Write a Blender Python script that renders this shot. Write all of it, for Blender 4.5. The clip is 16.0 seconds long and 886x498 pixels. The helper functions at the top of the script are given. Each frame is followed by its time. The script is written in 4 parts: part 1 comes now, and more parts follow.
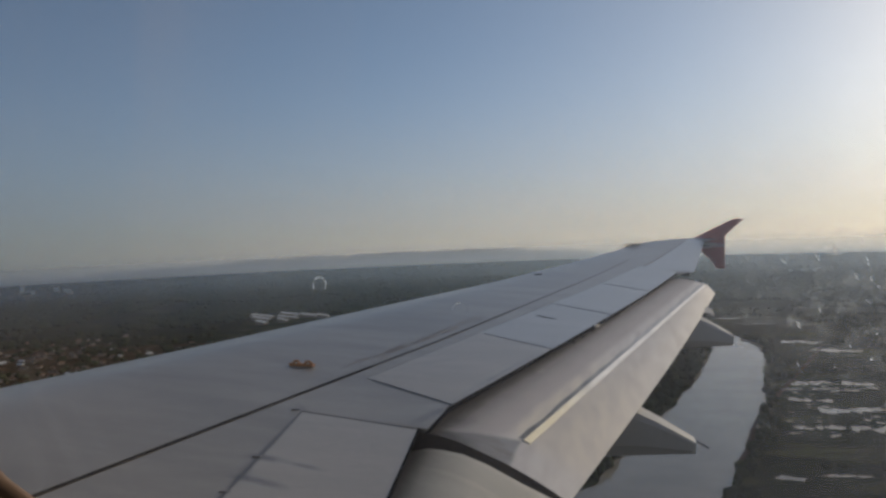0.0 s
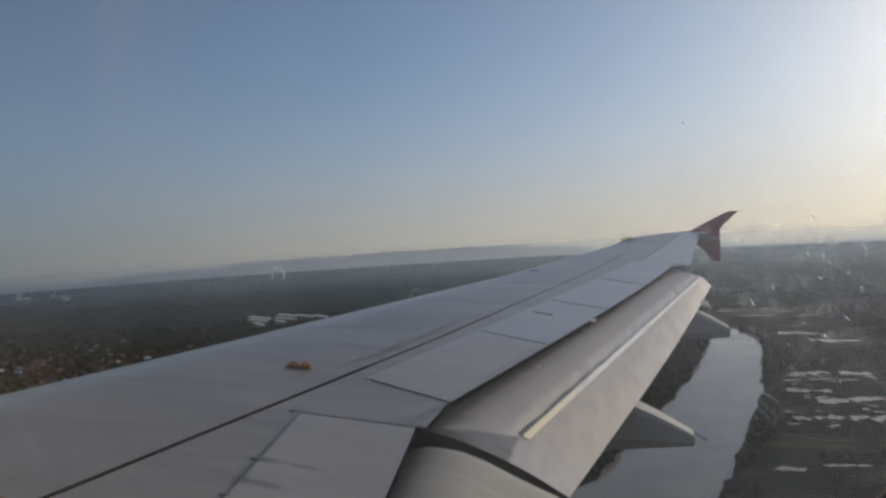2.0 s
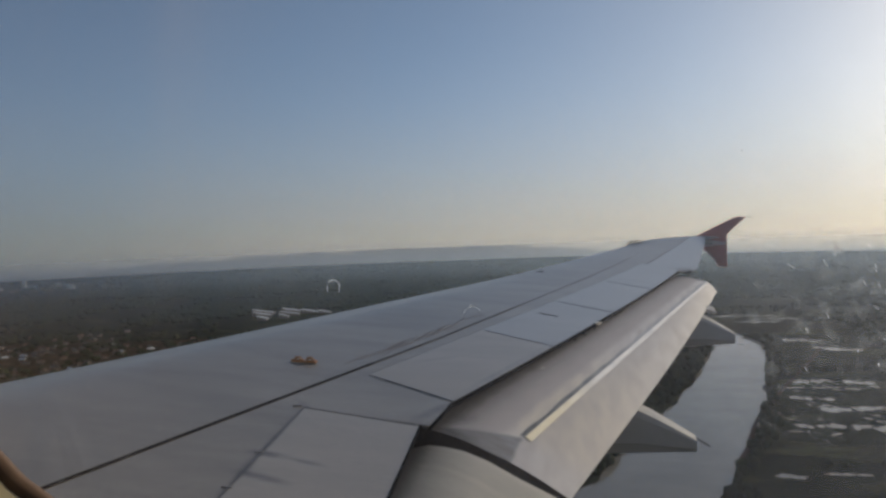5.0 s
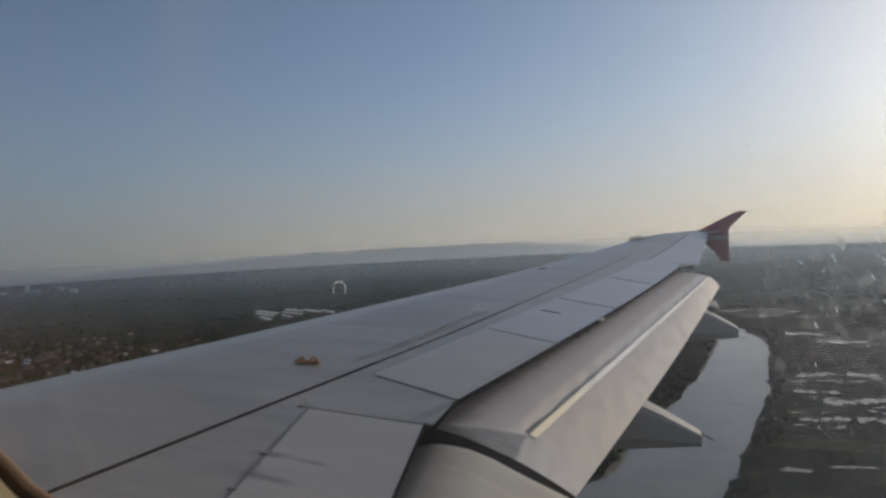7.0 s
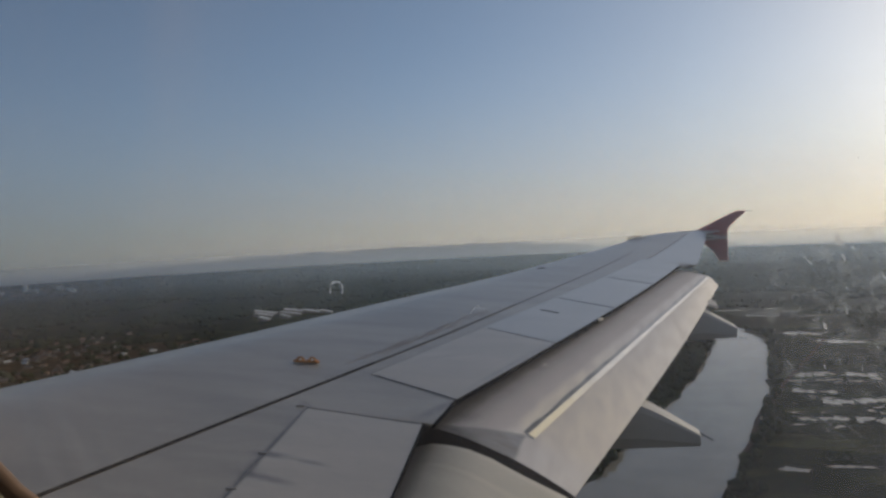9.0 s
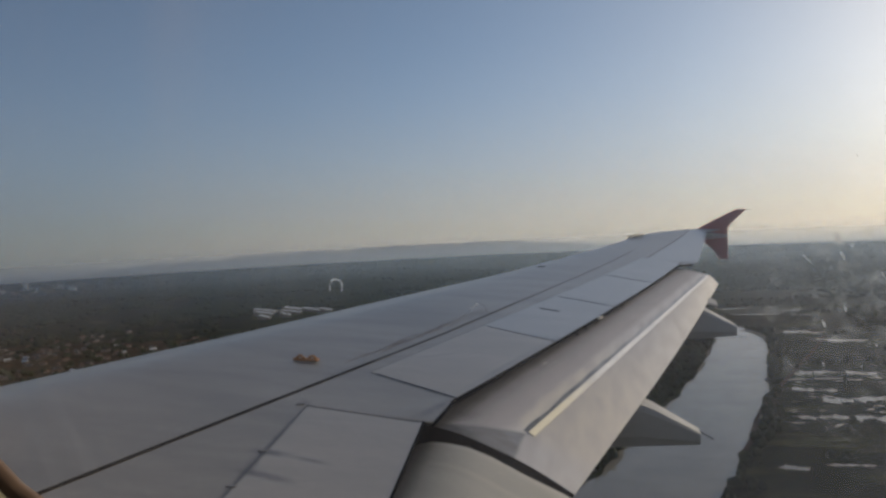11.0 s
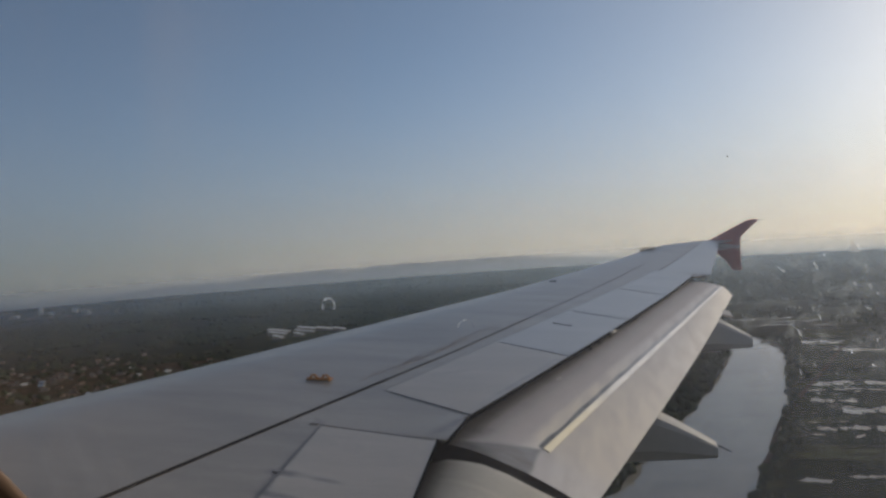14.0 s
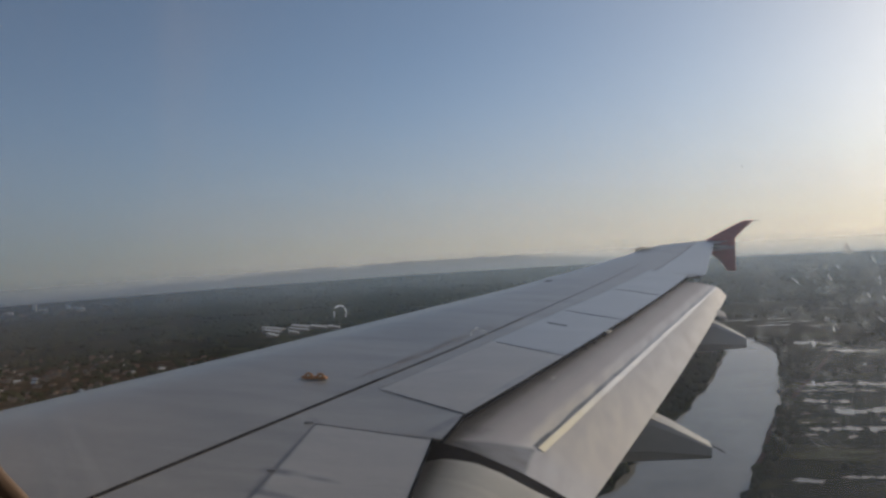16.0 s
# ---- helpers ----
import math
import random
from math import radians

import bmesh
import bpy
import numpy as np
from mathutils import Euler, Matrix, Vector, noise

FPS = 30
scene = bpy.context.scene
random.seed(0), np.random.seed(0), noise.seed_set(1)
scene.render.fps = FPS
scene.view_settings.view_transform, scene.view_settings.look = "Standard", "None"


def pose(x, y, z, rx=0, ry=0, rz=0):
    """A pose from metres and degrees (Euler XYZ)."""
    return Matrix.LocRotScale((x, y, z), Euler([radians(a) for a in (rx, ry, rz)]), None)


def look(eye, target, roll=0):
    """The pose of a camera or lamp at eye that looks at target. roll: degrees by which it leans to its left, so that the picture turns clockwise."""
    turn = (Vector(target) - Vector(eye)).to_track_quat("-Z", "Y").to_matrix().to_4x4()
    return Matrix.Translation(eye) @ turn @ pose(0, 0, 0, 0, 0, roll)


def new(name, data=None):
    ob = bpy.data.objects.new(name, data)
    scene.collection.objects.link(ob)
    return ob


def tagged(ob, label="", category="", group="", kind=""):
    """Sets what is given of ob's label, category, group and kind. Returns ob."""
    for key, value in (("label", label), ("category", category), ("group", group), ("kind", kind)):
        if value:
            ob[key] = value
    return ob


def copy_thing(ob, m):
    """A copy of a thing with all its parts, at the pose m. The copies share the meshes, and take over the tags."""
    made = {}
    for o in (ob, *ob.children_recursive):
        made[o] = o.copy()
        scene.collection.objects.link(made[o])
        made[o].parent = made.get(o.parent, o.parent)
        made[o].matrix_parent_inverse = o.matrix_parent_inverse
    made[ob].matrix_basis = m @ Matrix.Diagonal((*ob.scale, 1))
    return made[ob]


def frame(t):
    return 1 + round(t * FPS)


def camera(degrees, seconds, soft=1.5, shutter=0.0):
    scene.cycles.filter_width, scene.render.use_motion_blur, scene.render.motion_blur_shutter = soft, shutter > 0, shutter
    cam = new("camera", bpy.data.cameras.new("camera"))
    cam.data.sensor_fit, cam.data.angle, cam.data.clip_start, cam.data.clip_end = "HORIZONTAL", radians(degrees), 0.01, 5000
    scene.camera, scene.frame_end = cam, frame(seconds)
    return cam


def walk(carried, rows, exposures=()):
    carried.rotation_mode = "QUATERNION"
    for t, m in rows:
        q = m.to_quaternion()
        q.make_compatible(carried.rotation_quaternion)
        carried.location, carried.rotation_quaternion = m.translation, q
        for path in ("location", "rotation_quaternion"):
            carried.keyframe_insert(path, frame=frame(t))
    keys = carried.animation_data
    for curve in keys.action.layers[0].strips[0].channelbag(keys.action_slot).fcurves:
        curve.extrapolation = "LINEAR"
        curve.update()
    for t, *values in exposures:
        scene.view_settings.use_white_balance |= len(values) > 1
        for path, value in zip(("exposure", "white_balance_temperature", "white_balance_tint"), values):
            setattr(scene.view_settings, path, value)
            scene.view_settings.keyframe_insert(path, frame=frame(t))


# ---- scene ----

# Aircraft axes: x aft, y outboard, z up, from the wing's leading edge at the side of the body.
EYE = Vector((6.5298, 1.7323, 1.3525))
ALTITUDE = 210.0
UP = Vector((-0.0534, -0.0347, 0.9980)).normalized()  # the vertical in aircraft axes
BANK = UP.rotation_difference(Vector((0, 0, 1))).to_matrix().to_4x4()
AIRCRAFT = Matrix.Translation((0, 0, ALTITUDE)) @ BANK @ Matrix.Translation(-EYE)

# ---- camera and its path ----
cam = camera(62.15, 16.0, soft=2.8)
ROWS = [
    # seconds, x, y, z, yaw, pitch, roll in aircraft axes
    (0.0, 6.5311, 1.7354, 1.3528, 12.171, -0.182, -1.110),
    (0.5, 6.5293, 1.7344, 1.3552, 12.087, -0.200, -0.448),
    (1.0, 6.5262, 1.7362, 1.3517, 12.071, -0.080, -0.264),
    (1.5, 6.5333, 1.7405, 1.3513, 12.090, -0.057, -0.437),
    (2.0, 6.5420, 1.7380, 1.3495, 11.888, -0.300, 0.089),
    (2.5, 6.5421, 1.7380, 1.3496, 12.151, -0.209, 0.095),
    (3.0, 6.5448, 1.7369, 1.3473, 12.141, -0.241, 0.009),
    (5.5, 6.5267, 1.7316, 1.3564, 12.326, -0.483, -1.482),
    (6.0, 6.5271, 1.7328, 1.3569, 12.366, -0.510, -0.584),
    (6.5, 6.5253, 1.7333, 1.3556, 12.494, -0.537, -0.463),
    (7.0, 6.5273, 1.7323, 1.3552, 12.431, -0.561, -0.530),
    (7.5, 6.5292, 1.7304, 1.3551, 12.632, -0.551, -0.442),
    (8.0, 6.5245, 1.7357, 1.3548, 12.744, -0.515, -0.554),
    (8.5, 6.5220, 1.7381, 1.3545, 12.454, -0.570, -0.582),
    (9.0, 6.5261, 1.7371, 1.3550, 12.344, -0.589, -0.537),
    (11.5, 6.5263, 1.7368, 1.3547, 12.343, -0.735, -0.617),
    (12.0, 6.5244, 1.7353, 1.3516, 12.292, -0.427, -0.946),
    (12.5, 6.5208, 1.7393, 1.3490, 12.557, -0.078, -0.837),
    (13.0, 6.5227, 1.7372, 1.3486, 13.022, 0.011, -0.649),
    (13.5, 6.5358, 1.7296, 1.3538, 12.950, 0.346, 0.345),
    (14.0, 6.5347, 1.7316, 1.3553, 13.254, 0.584, 0.609),
    (14.5, 6.5374, 1.7268, 1.3575, 13.208, 0.507, 0.453),
    (15.0, 6.5334, 1.7288, 1.3539, 13.172, 0.467, 0.302),
    (15.5, 6.5342, 1.7276, 1.3570, 12.936, 0.557, 0.122),
    (16.0, 6.5297, 1.7306, 1.3580, 12.877, 0.492, 0.267),
]


def aboard(x, y, z, yaw, pitch, roll):
    """A camera pose in the cabin: turned left by yaw, up by pitch and leaning by roll."""
    turn = (Matrix.Rotation(radians(yaw), 4, "Z") @ Matrix.Rotation(radians(pitch), 4, "X")
            @ Matrix.Rotation(radians(roll), 4, "Y") @ Matrix.Rotation(radians(90), 4, "X"))
    return AIRCRAFT @ Matrix.Translation((x, y, z)) @ turn


walk(cam, [(t, aboard(*r)) for t, *r in ROWS], exposures=[(0.0, 0.07, 7230, 6), (1.5, 0.10, 7170, 6), (3.0, 0.14, 7050, 5.5), (5.5, 0.09, 7210, 6), (8.0, 0.08, 7230, 6), (13.0, 0.08, 7230, 6), (16.0, 0.12, 7170, 6)])

# ---- world, sun ----
SUN_AZIMUTH = 40.5    # degrees clockwise from world +y
SUN_HEIGHT = 19.0
world = bpy.data.worlds.new("sky")
scene.world = world
world.use_nodes = True
wn = world.node_tree.nodes
sky = wn.new("ShaderNodeTexSky")
sky.sky_type = "NISHITA"
sky.sun_disc = False
sky.sun_elevation = radians(SUN_HEIGHT)
sky.sun_rotation = radians(SUN_AZIMUTH)
sky.altitude = 200
sky.air_density = 0.76
sky.dust_density = 1.3
sky.ozone_density = 2.5
wn["Background"].inputs["Strength"].default_value = 0.0945
# seen from this height the horizon lies a little below the level
way = wn.new("ShaderNodeTexCoord")
dip = wn.new("ShaderNodeMapping")
dip.inputs["Location"].default_value = (0, 0, 0.070)
world.node_tree.links.new(way.outputs["Generated"], dip.inputs["Vector"])
world.node_tree.links.new(dip.outputs["Vector"], sky.inputs["Vector"])
world.node_tree.links.new(sky.outputs["Color"], wn["Background"].inputs["Color"])

a, e = radians(SUN_AZIMUTH), radians(SUN_HEIGHT)
SUN_WAY = Vector((math.sin(a) * math.cos(e), math.cos(a) * math.cos(e), math.sin(e)))
sun_data = bpy.data.lights.new("sun", "SUN")
sun_data.energy, sun_data.angle, sun_data.color = 1.05, radians(1.5), (1.0, 0.86, 0.69)
sun = new("sun", sun_data)
sun.matrix_world = look(SUN_WAY * 300 + Vector((0, 0, 400)), (0, 0, 400))


# ---- materials ----
def material(name, build):
    m = bpy.data.materials.new(name)
    m.use_nodes = True
    nt = m.node_tree
    bsdf = nt.nodes["Principled BSDF"]
    build(nt, bsdf)
    return m


def node(nt, kind, **values):
    n = nt.nodes.new(kind)
    for k, v in values.items():
        n.inputs[k.replace("_", " ")].default_value = v
    return n


def coords(nt, scale=(1, 1, 1), turn=0.0, which="Object"):
    c = nt.nodes.new("ShaderNodeTexCoord")
    mp = nt.nodes.new("ShaderNodeMapping")
    mp.inputs["Scale"].default_value = scale
    mp.inputs["Rotation"].default_value = (0, 0, turn)
    nt.links.new(c.outputs[which], mp.inputs["Vector"])
    return mp.outputs["Vector"]


def noise_tex(nt, vec, scale, detail=4.0, rough=0.55):
    n = node(nt, "ShaderNodeTexNoise", Scale=scale, Detail=detail, Roughness=rough)
    nt.links.new(vec, n.inputs["Vector"])
    return n.outputs["Fac"]


def ramp(nt, fac, stops):
    r = nt.nodes.new("ShaderNodeValToRGB")
    els = r.color_ramp.elements
    while len(els) < len(stops):
        els.new(0.5)
    for el, (p, c) in zip(els, stops):
        el.position, el.color = p, (*c, 1) if len(c) == 3 else c
    nt.links.new(fac, r.inputs["Fac"])
    return r.outputs["Color"]


def mix(nt, fac, a, b, kind="MIX"):
    m = nt.nodes.new("ShaderNodeMix")
    m.data_type, m.blend_type = "RGBA", kind
    for sock, v in ((0, fac), (6, a), (7, b)):
        if isinstance(v, (int, float)):
            m.inputs[sock].default_value = v
        elif isinstance(v, tuple):
            m.inputs[sock].default_value = (*v, 1)
        else:
            nt.links.new(v, m.inputs[sock])
    return m.outputs[2]


def bump(nt, bsdf, height, strength, distance):
    b = nt.nodes.new("ShaderNodeBump")
    b.inputs["Strength"].default_value = strength
    b.inputs["Distance"].default_value = distance
    nt.links.new(height, b.inputs["Height"])
    nt.links.new(b.outputs["Normal"], bsdf.inputs["Normal"])


def paint(base, rough=0.35, metal=0.0, dirt=0.25, streak=(0.35, 1.6, 1), dents=0.25):
    """Aircraft paint: soft stains, streaks along the air flow, fine speckle."""
    def build(nt, bsdf):
        flow = noise_tex(nt, coords(nt, streak), 2.2, 5.0, 0.6)
        spot = noise_tex(nt, coords(nt), 30.0, 3.0)
        dark = tuple(c * (1 - dirt) for c in base)
        c1 = mix(nt, ramp(nt, flow, [(0.35, (0, 0, 0)), (0.65, (1, 1, 1))]), dark, base)
        c2 = mix(nt, 0.12, c1, ramp(nt, spot, [(0.3, (0.25, 0.24, 0.23)), (0.7, (1, 1, 1))]), "MULTIPLY")
        nt.links.new(c2, bsdf.inputs["Base Color"])
        bsdf.inputs["Roughness"].default_value = rough
        bsdf.inputs["Metallic"].default_value = metal
        bump(nt, bsdf, noise_tex(nt, coords(nt), 1.3, 2.0), dents, 0.01)
    return build


def plain(base, rough=0.6, metal=0.0, vary=0.25, scale=20.0, gloss=0.5):
    def build(nt, bsdf):
        n = noise_tex(nt, coords(nt), scale, 4.0)
        lo = tuple(c * (1 - vary) for c in base)
        nt.links.new(mix(nt, n, lo, tuple(min(1, c * (1 + vary * 0.5)) for c in base)), bsdf.inputs["Base Color"])
        bsdf.inputs["Roughness"].default_value = rough
        bsdf.inputs["Metallic"].default_value = metal
        bsdf.inputs["Specular IOR Level"].default_value = gloss
    return build


def grease(nt, bsdf, lines, tone=(0.085, 0.083, 0.088)):
    """Greasy smudges along short lines on the wing: x, y of both ends, half width, strength."""
    colour = bsdf.inputs["Base Color"].links[0].from_socket
    place = nt.nodes.new("ShaderNodeTexCoord").outputs["Object"]
    patchy = ramp(nt, noise_tex(nt, coords(nt), 7.0, 5.0, 0.6), [(0.30, (0.35, 0.35, 0.35)), (0.62, (1, 1, 1))])

    def along(vec, at, way):
        sub = nt.nodes.new("ShaderNodeVectorMath")
        sub.operation = "SUBTRACT"
        sub.inputs[1].default_value = (*at, 0)
        nt.links.new(vec, sub.inputs[0])
        dot = nt.nodes.new("ShaderNodeVectorMath")
        dot.operation = "DOT_PRODUCT"
        dot.inputs[1].default_value = (*way, 0)
        nt.links.new(sub.outputs[0], dot.inputs[0])
        return dot.outputs["Value"]

    def hump(value, half):
        mag = nt.nodes.new("ShaderNodeMath")
        mag.operation = "ABSOLUTE"
        nt.links.new(value, mag.inputs[0])
        rng = nt.nodes.new("ShaderNodeMapRange")
        rng.interpolation_type = "SMOOTHSTEP"
        for key, val in zip(("From Min", "From Max", "To Min", "To Max"), (half * 0.15, half, 1.0, 0.0)):
            rng.inputs[key].default_value = val
        nt.links.new(mag.outputs[0], rng.inputs["Value"])
        return rng.outputs[0]

    for x0, y0, x1, y1, half, strength in lines:
        way = Vector((x1 - x0, y1 - y0))
        size, mid = way.length, ((x0 + x1) / 2, (y0 + y1) / 2)
        way.normalize()
        across = hump(along(place, mid, (-way.y, way.x)), half)
        endwise = hump(along(place, mid, (way.x, way.y)), size * 0.62)
        both = mix(nt, 1.0, mix(nt, 1.0, across, endwise, "MULTIPLY"), patchy, "MULTIPLY")
        colour = mix(nt, mix(nt, 1.0, both, (strength,) * 3, "MULTIPLY"), colour, tone)
    nt.links.new(colour, bsdf.inputs["Base Color"])


# smudges round the inboard spoiler's hinges, along the spar seam and on the spoilers
SMUDGES = [(4.686, 6.15, 4.805, 4.70, 0.032, 0.80), (4.65, 5.405, 4.92, 5.375, 0.055, 0.80), (4.90, 5.375, 5.16, 5.33, 0.032, 0.50),
           (4.68, 5.165, 5.06, 5.09, 0.048, 0.66), (4.72, 5.36, 4.80, 5.10, 0.050, 0.50), (4.69, 6.125, 5.46, 6.045, 0.020, 0.35), (4.60, 6.24, 4.75, 6.08, 0.035, 0.45),
           (4.45, 6.30, 5.10, 8.20, 0.075, 0.16), (5.05, 8.00, 6.10, 11.30, 0.055, 0.22), (5.10, 7.35, 5.42, 7.60, 0.030, 0.28),
           (5.40, 6.08, 5.58, 6.52, 0.060, 0.55), (5.56, 6.60, 6.06, 8.15, 0.035, 0.35), (6.14, 8.25, 7.60, 12.9, 0.028, 0.30), (4.72, 6.95, 4.96, 6.86, 0.045, 0.30)]


def smudged(base, rough, dirt):
    def build(nt, bsdf):
        paint(base, rough, dirt=dirt)(nt, bsdf)
        bsdf.inputs["Coat Weight"].default_value = 0.4
        bsdf.inputs["Coat Roughness"].default_value = 0.22
        grease(nt, bsdf, SMUDGES)
    return build


SKIN = material("wing grey paint", smudged((0.397, 0.352, 0.297), 0.38, 0.22))
COOL = material("spoiler cool grey paint", smudged((0.510, 0.492, 0.465), 0.36, 0.12))
PANEL = material("spoiler light grey paint", smudged((0.522, 0.466, 0.400), 0.40, 0.14))


def span_mask(nt, way, lo, hi, stops):
    """A mask over the distance along a plan direction, softened by grey stops between lo and hi."""
    c = nt.nodes.new("ShaderNodeTexCoord")
    dot = nt.nodes.new("ShaderNodeVectorMath")
    dot.operation = "DOT_PRODUCT"
    dot.inputs[1].default_value = way
    nt.links.new(c.outputs["Object"], dot.inputs[0])
    wobble = nt.nodes.new("ShaderNodeMath")
    wobble.operation = "MULTIPLY_ADD"
    wobble.inputs[1].default_value = -0.05
    nt.links.new(noise_tex(nt, coords(nt, (1.0, 1.3, 1)), 2.6, 6.0, 0.62), wobble.inputs[0])
    nt.links.new(dot.outputs["Value"], wobble.inputs[2])
    rng = nt.nodes.new("ShaderNodeMapRange")
    rng.inputs["From Min"].default_value, rng.inputs["From Max"].default_value = lo - 0.025, hi - 0.025
    nt.links.new(wobble.outputs[0], rng.inputs["Value"])
    out = ramp(nt, rng.outputs[0], [(p, (v, v, v)) for p, v in stops])
    out.node.color_ramp.interpolation = "B_SPLINE"
    return out


def soot_shade_paint(nt, bsdf, slope=-0.3005, lo=3.600, hi=3.965, outer=True, base=(0.632, 0.576, 0.572), dirt=0.06):
    """Flap paint with greasy soot and the slot's shade put into the colour, thinning out aft."""
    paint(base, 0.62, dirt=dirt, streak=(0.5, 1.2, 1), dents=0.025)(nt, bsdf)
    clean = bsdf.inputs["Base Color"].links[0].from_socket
    # one mask for soot and painted shade, darkest at the slot
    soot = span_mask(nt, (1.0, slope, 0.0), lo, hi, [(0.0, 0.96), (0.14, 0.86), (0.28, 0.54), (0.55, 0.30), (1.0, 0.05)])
    if outer:
        # sunlit crown highlight painted ahead of the rub strip, warmer inboard
        rub = span_mask(nt, (1.0, -0.2994, 0.0), 3.93, 4.075, [(0.0, 0.0), (0.35, 1.0), (0.70, 1.0), (1.0, 0.6)])
        inboard = span_mask(nt, (0.0, 1.0, 0.0), 6.45, 9.2, [(0.0, 0.0), (0.10, 1.0), (0.5, 0.9), (1.0, 0.0)])
        patch = ramp(nt, noise_tex(nt, coords(nt, (3.0, 0.8, 1)), 3.0, 4.0, 0.6), [(0.30, (0.35, 0.35, 0.35)), (0.6, (1, 1, 1))])
        tint = mix(nt, inboard, (0.86, 0.84, 0.84), (0.90, 0.80, 0.66))
        clean = mix(nt, mix(nt, 1.0, rub, patch, "MULTIPLY"), clean, tint)
        # the dull end wedge beside the kink
        end = span_mask(nt, (-0.55, 1.0, 0.0), 3.225, 3.285, [(0.0, 1.0), (0.35, 0.95), (0.65, 0.05), (1.0, 0.0)])
        ahead = span_mask(nt, (1.0, -0.106, 0.0), 5.315, 5.365, [(0.0, 1.0), (0.35, 0.95), (0.65, 0.05), (1.0, 0.0)])
        worn = ramp(nt, noise_tex(nt, coords(nt, (1.0, 2.0, 1)), 4.0, 5.0, 0.6), [(0.35, (0.24, 0.228, 0.222)), (0.65, (0.345, 0.345, 0.37))])
        clean = mix(nt, mix(nt, 1.0, end, ahead, "MULTIPLY"), clean, worn)
        nt.links.new(clean, bsdf.inputs["Base Color"])
        grease(nt, bsdf, [(5.35, 6.24, 5.80, 6.28, 0.10, 0.75), (5.45, 6.30, 5.72, 6.62, 0.10, 0.5)], (0.03, 0.03, 0.032))
        clean = bsdf.inputs["Base Color"].links[0].from_socket
    else:
        # pale worn paint along the flap's outer edge
        rim = span_mask(nt, (-0.058, 1.0, 0.0), 5.61, 5.79, [(0.0, 0.0), (0.45, 0.25), (0.6, 0.75), (0.85, 0.75), (1.0, 0.1)])
        clean = mix(nt, rim, clean, (0.58, 0.55, 0.49))
        strip = span_mask(nt, (-0.058, 1.0, 0.0), 5.36, 5.46, [(0.0, 0.0), (0.4, 0.5), (0.6, 0.5), (1.0, 0.0)])
        clean = mix(nt, strip, clean, (0.60, 0.56, 0.48))
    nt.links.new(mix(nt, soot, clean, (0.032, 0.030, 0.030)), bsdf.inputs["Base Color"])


FLAP = material("flap grey paint", soot_shade_paint)
FLAP_ROOT = material("inboard flap grey paint", lambda nt, bsdf: soot_shade_paint(nt, bsdf, 0.085, 5.95, 6.36, False, (0.50, 0.475, 0.42), 0.16))


def strip_glint(nt, bsdf):
    """Metal strip with its sun glint put into the colour: warm and bright inboard, dull and pale further out."""
    c = nt.nodes.new("ShaderNodeTexCoord")
    sep = nt.nodes.new("ShaderNodeSeparateXYZ")
    nt.links.new(c.outputs["Object"], sep.inputs[0])
    rng = nt.nodes.new("ShaderNodeMapRange")
    rng.interpolation_type = "SMOOTHSTEP"
    rng.inputs["From Min"].default_value, rng.inputs["From Max"].default_value = 6.9, 8.3
    nt.links.new(sep.outputs["Y"], rng.inputs["Value"])
    mottle = noise_tex(nt, coords(nt, (2.0, 1.0, 2.0)), 2.5, 5.0, 0.65)
    bright = ramp(nt, mottle, [(0.3, (0.86, 0.73, 0.48)), (0.7, (0.98, 0.90, 0.70))])
    dull = ramp(nt, mottle, [(0.35, (0.66, 0.67, 0.70)), (0.65, (0.90, 0.88, 0.86))])
    nt.links.new(mix(nt, rng.outputs[0], bright, dull), bsdf.inputs["Base Color"])
    bsdf.inputs["Roughness"].default_value = 0.38
    bsdf.inputs["Metallic"].default_value = 0.2


STRIP = material("metal strip with painted glint", strip_glint)
FAIR = material("fairing grey paint", paint((0.54, 0.505, 0.46), 0.5, dirt=0.2))


def fence_paint(nt, bsdf):
    """Dark red paint, with the root's pale sunlit reflection put into the colour as a ragged wedge."""
    paint((0.56, 0.075, 0.075), 0.35, dirt=0.3)(nt, bsdf)
    red = bsdf.inputs["Base Color"].links[0].from_socket
    over = span_mask(nt, (-0.16, 0.0, 1.0), 0.03, 0.10, [(0.0, 0.0), (0.5, 0.5), (1.0, 1.0)])
    under = span_mask(nt, (0.18, 0.0, 1.0), 3.05, 3.12, [(0.0, 1.0), (0.5, 0.8), (1.0, 0.0)])
    ragged = ramp(nt, noise_tex(nt, coords(nt, (2, 1, 9)), 4.0, 4.0), [(0.3, (0.55, 0.55, 0.55)), (0.6, (1.0, 1.0, 1.0))])
    nt.links.new(mix(nt, mix(nt, 1.0, mix(nt, 1.0, over, under, "MULTIPLY"), ragged, "MULTIPLY"), red, (0.86, 0.83, 0.83)), bsdf.inputs["Base Color"])


RED = material("red fence paint", fence_paint)
SEAL = material("dark sealant", plain((0.007, 0.008, 0.012), 0.9, gloss=0.02))
# even dark tone, mostly for recesses that lie in shade
DARK_TONE = material("plain dark tone", plain((0.036, 0.030, 0.030), 0.9, gloss=0.05))
SCUFF = material("grey scuff", plain((0.325, 0.305, 0.295), 0.6, 0.0, 0.25, 9.0))
FADED = material("faded sealant", plain((0.055, 0.056, 0.062), 0.85, 0.0, 0.5, 5.0))
WORN = material("worn grey sealant", plain((0.15, 0.160, 0.185), 0.8, 0.0, 0.6, 6.0))


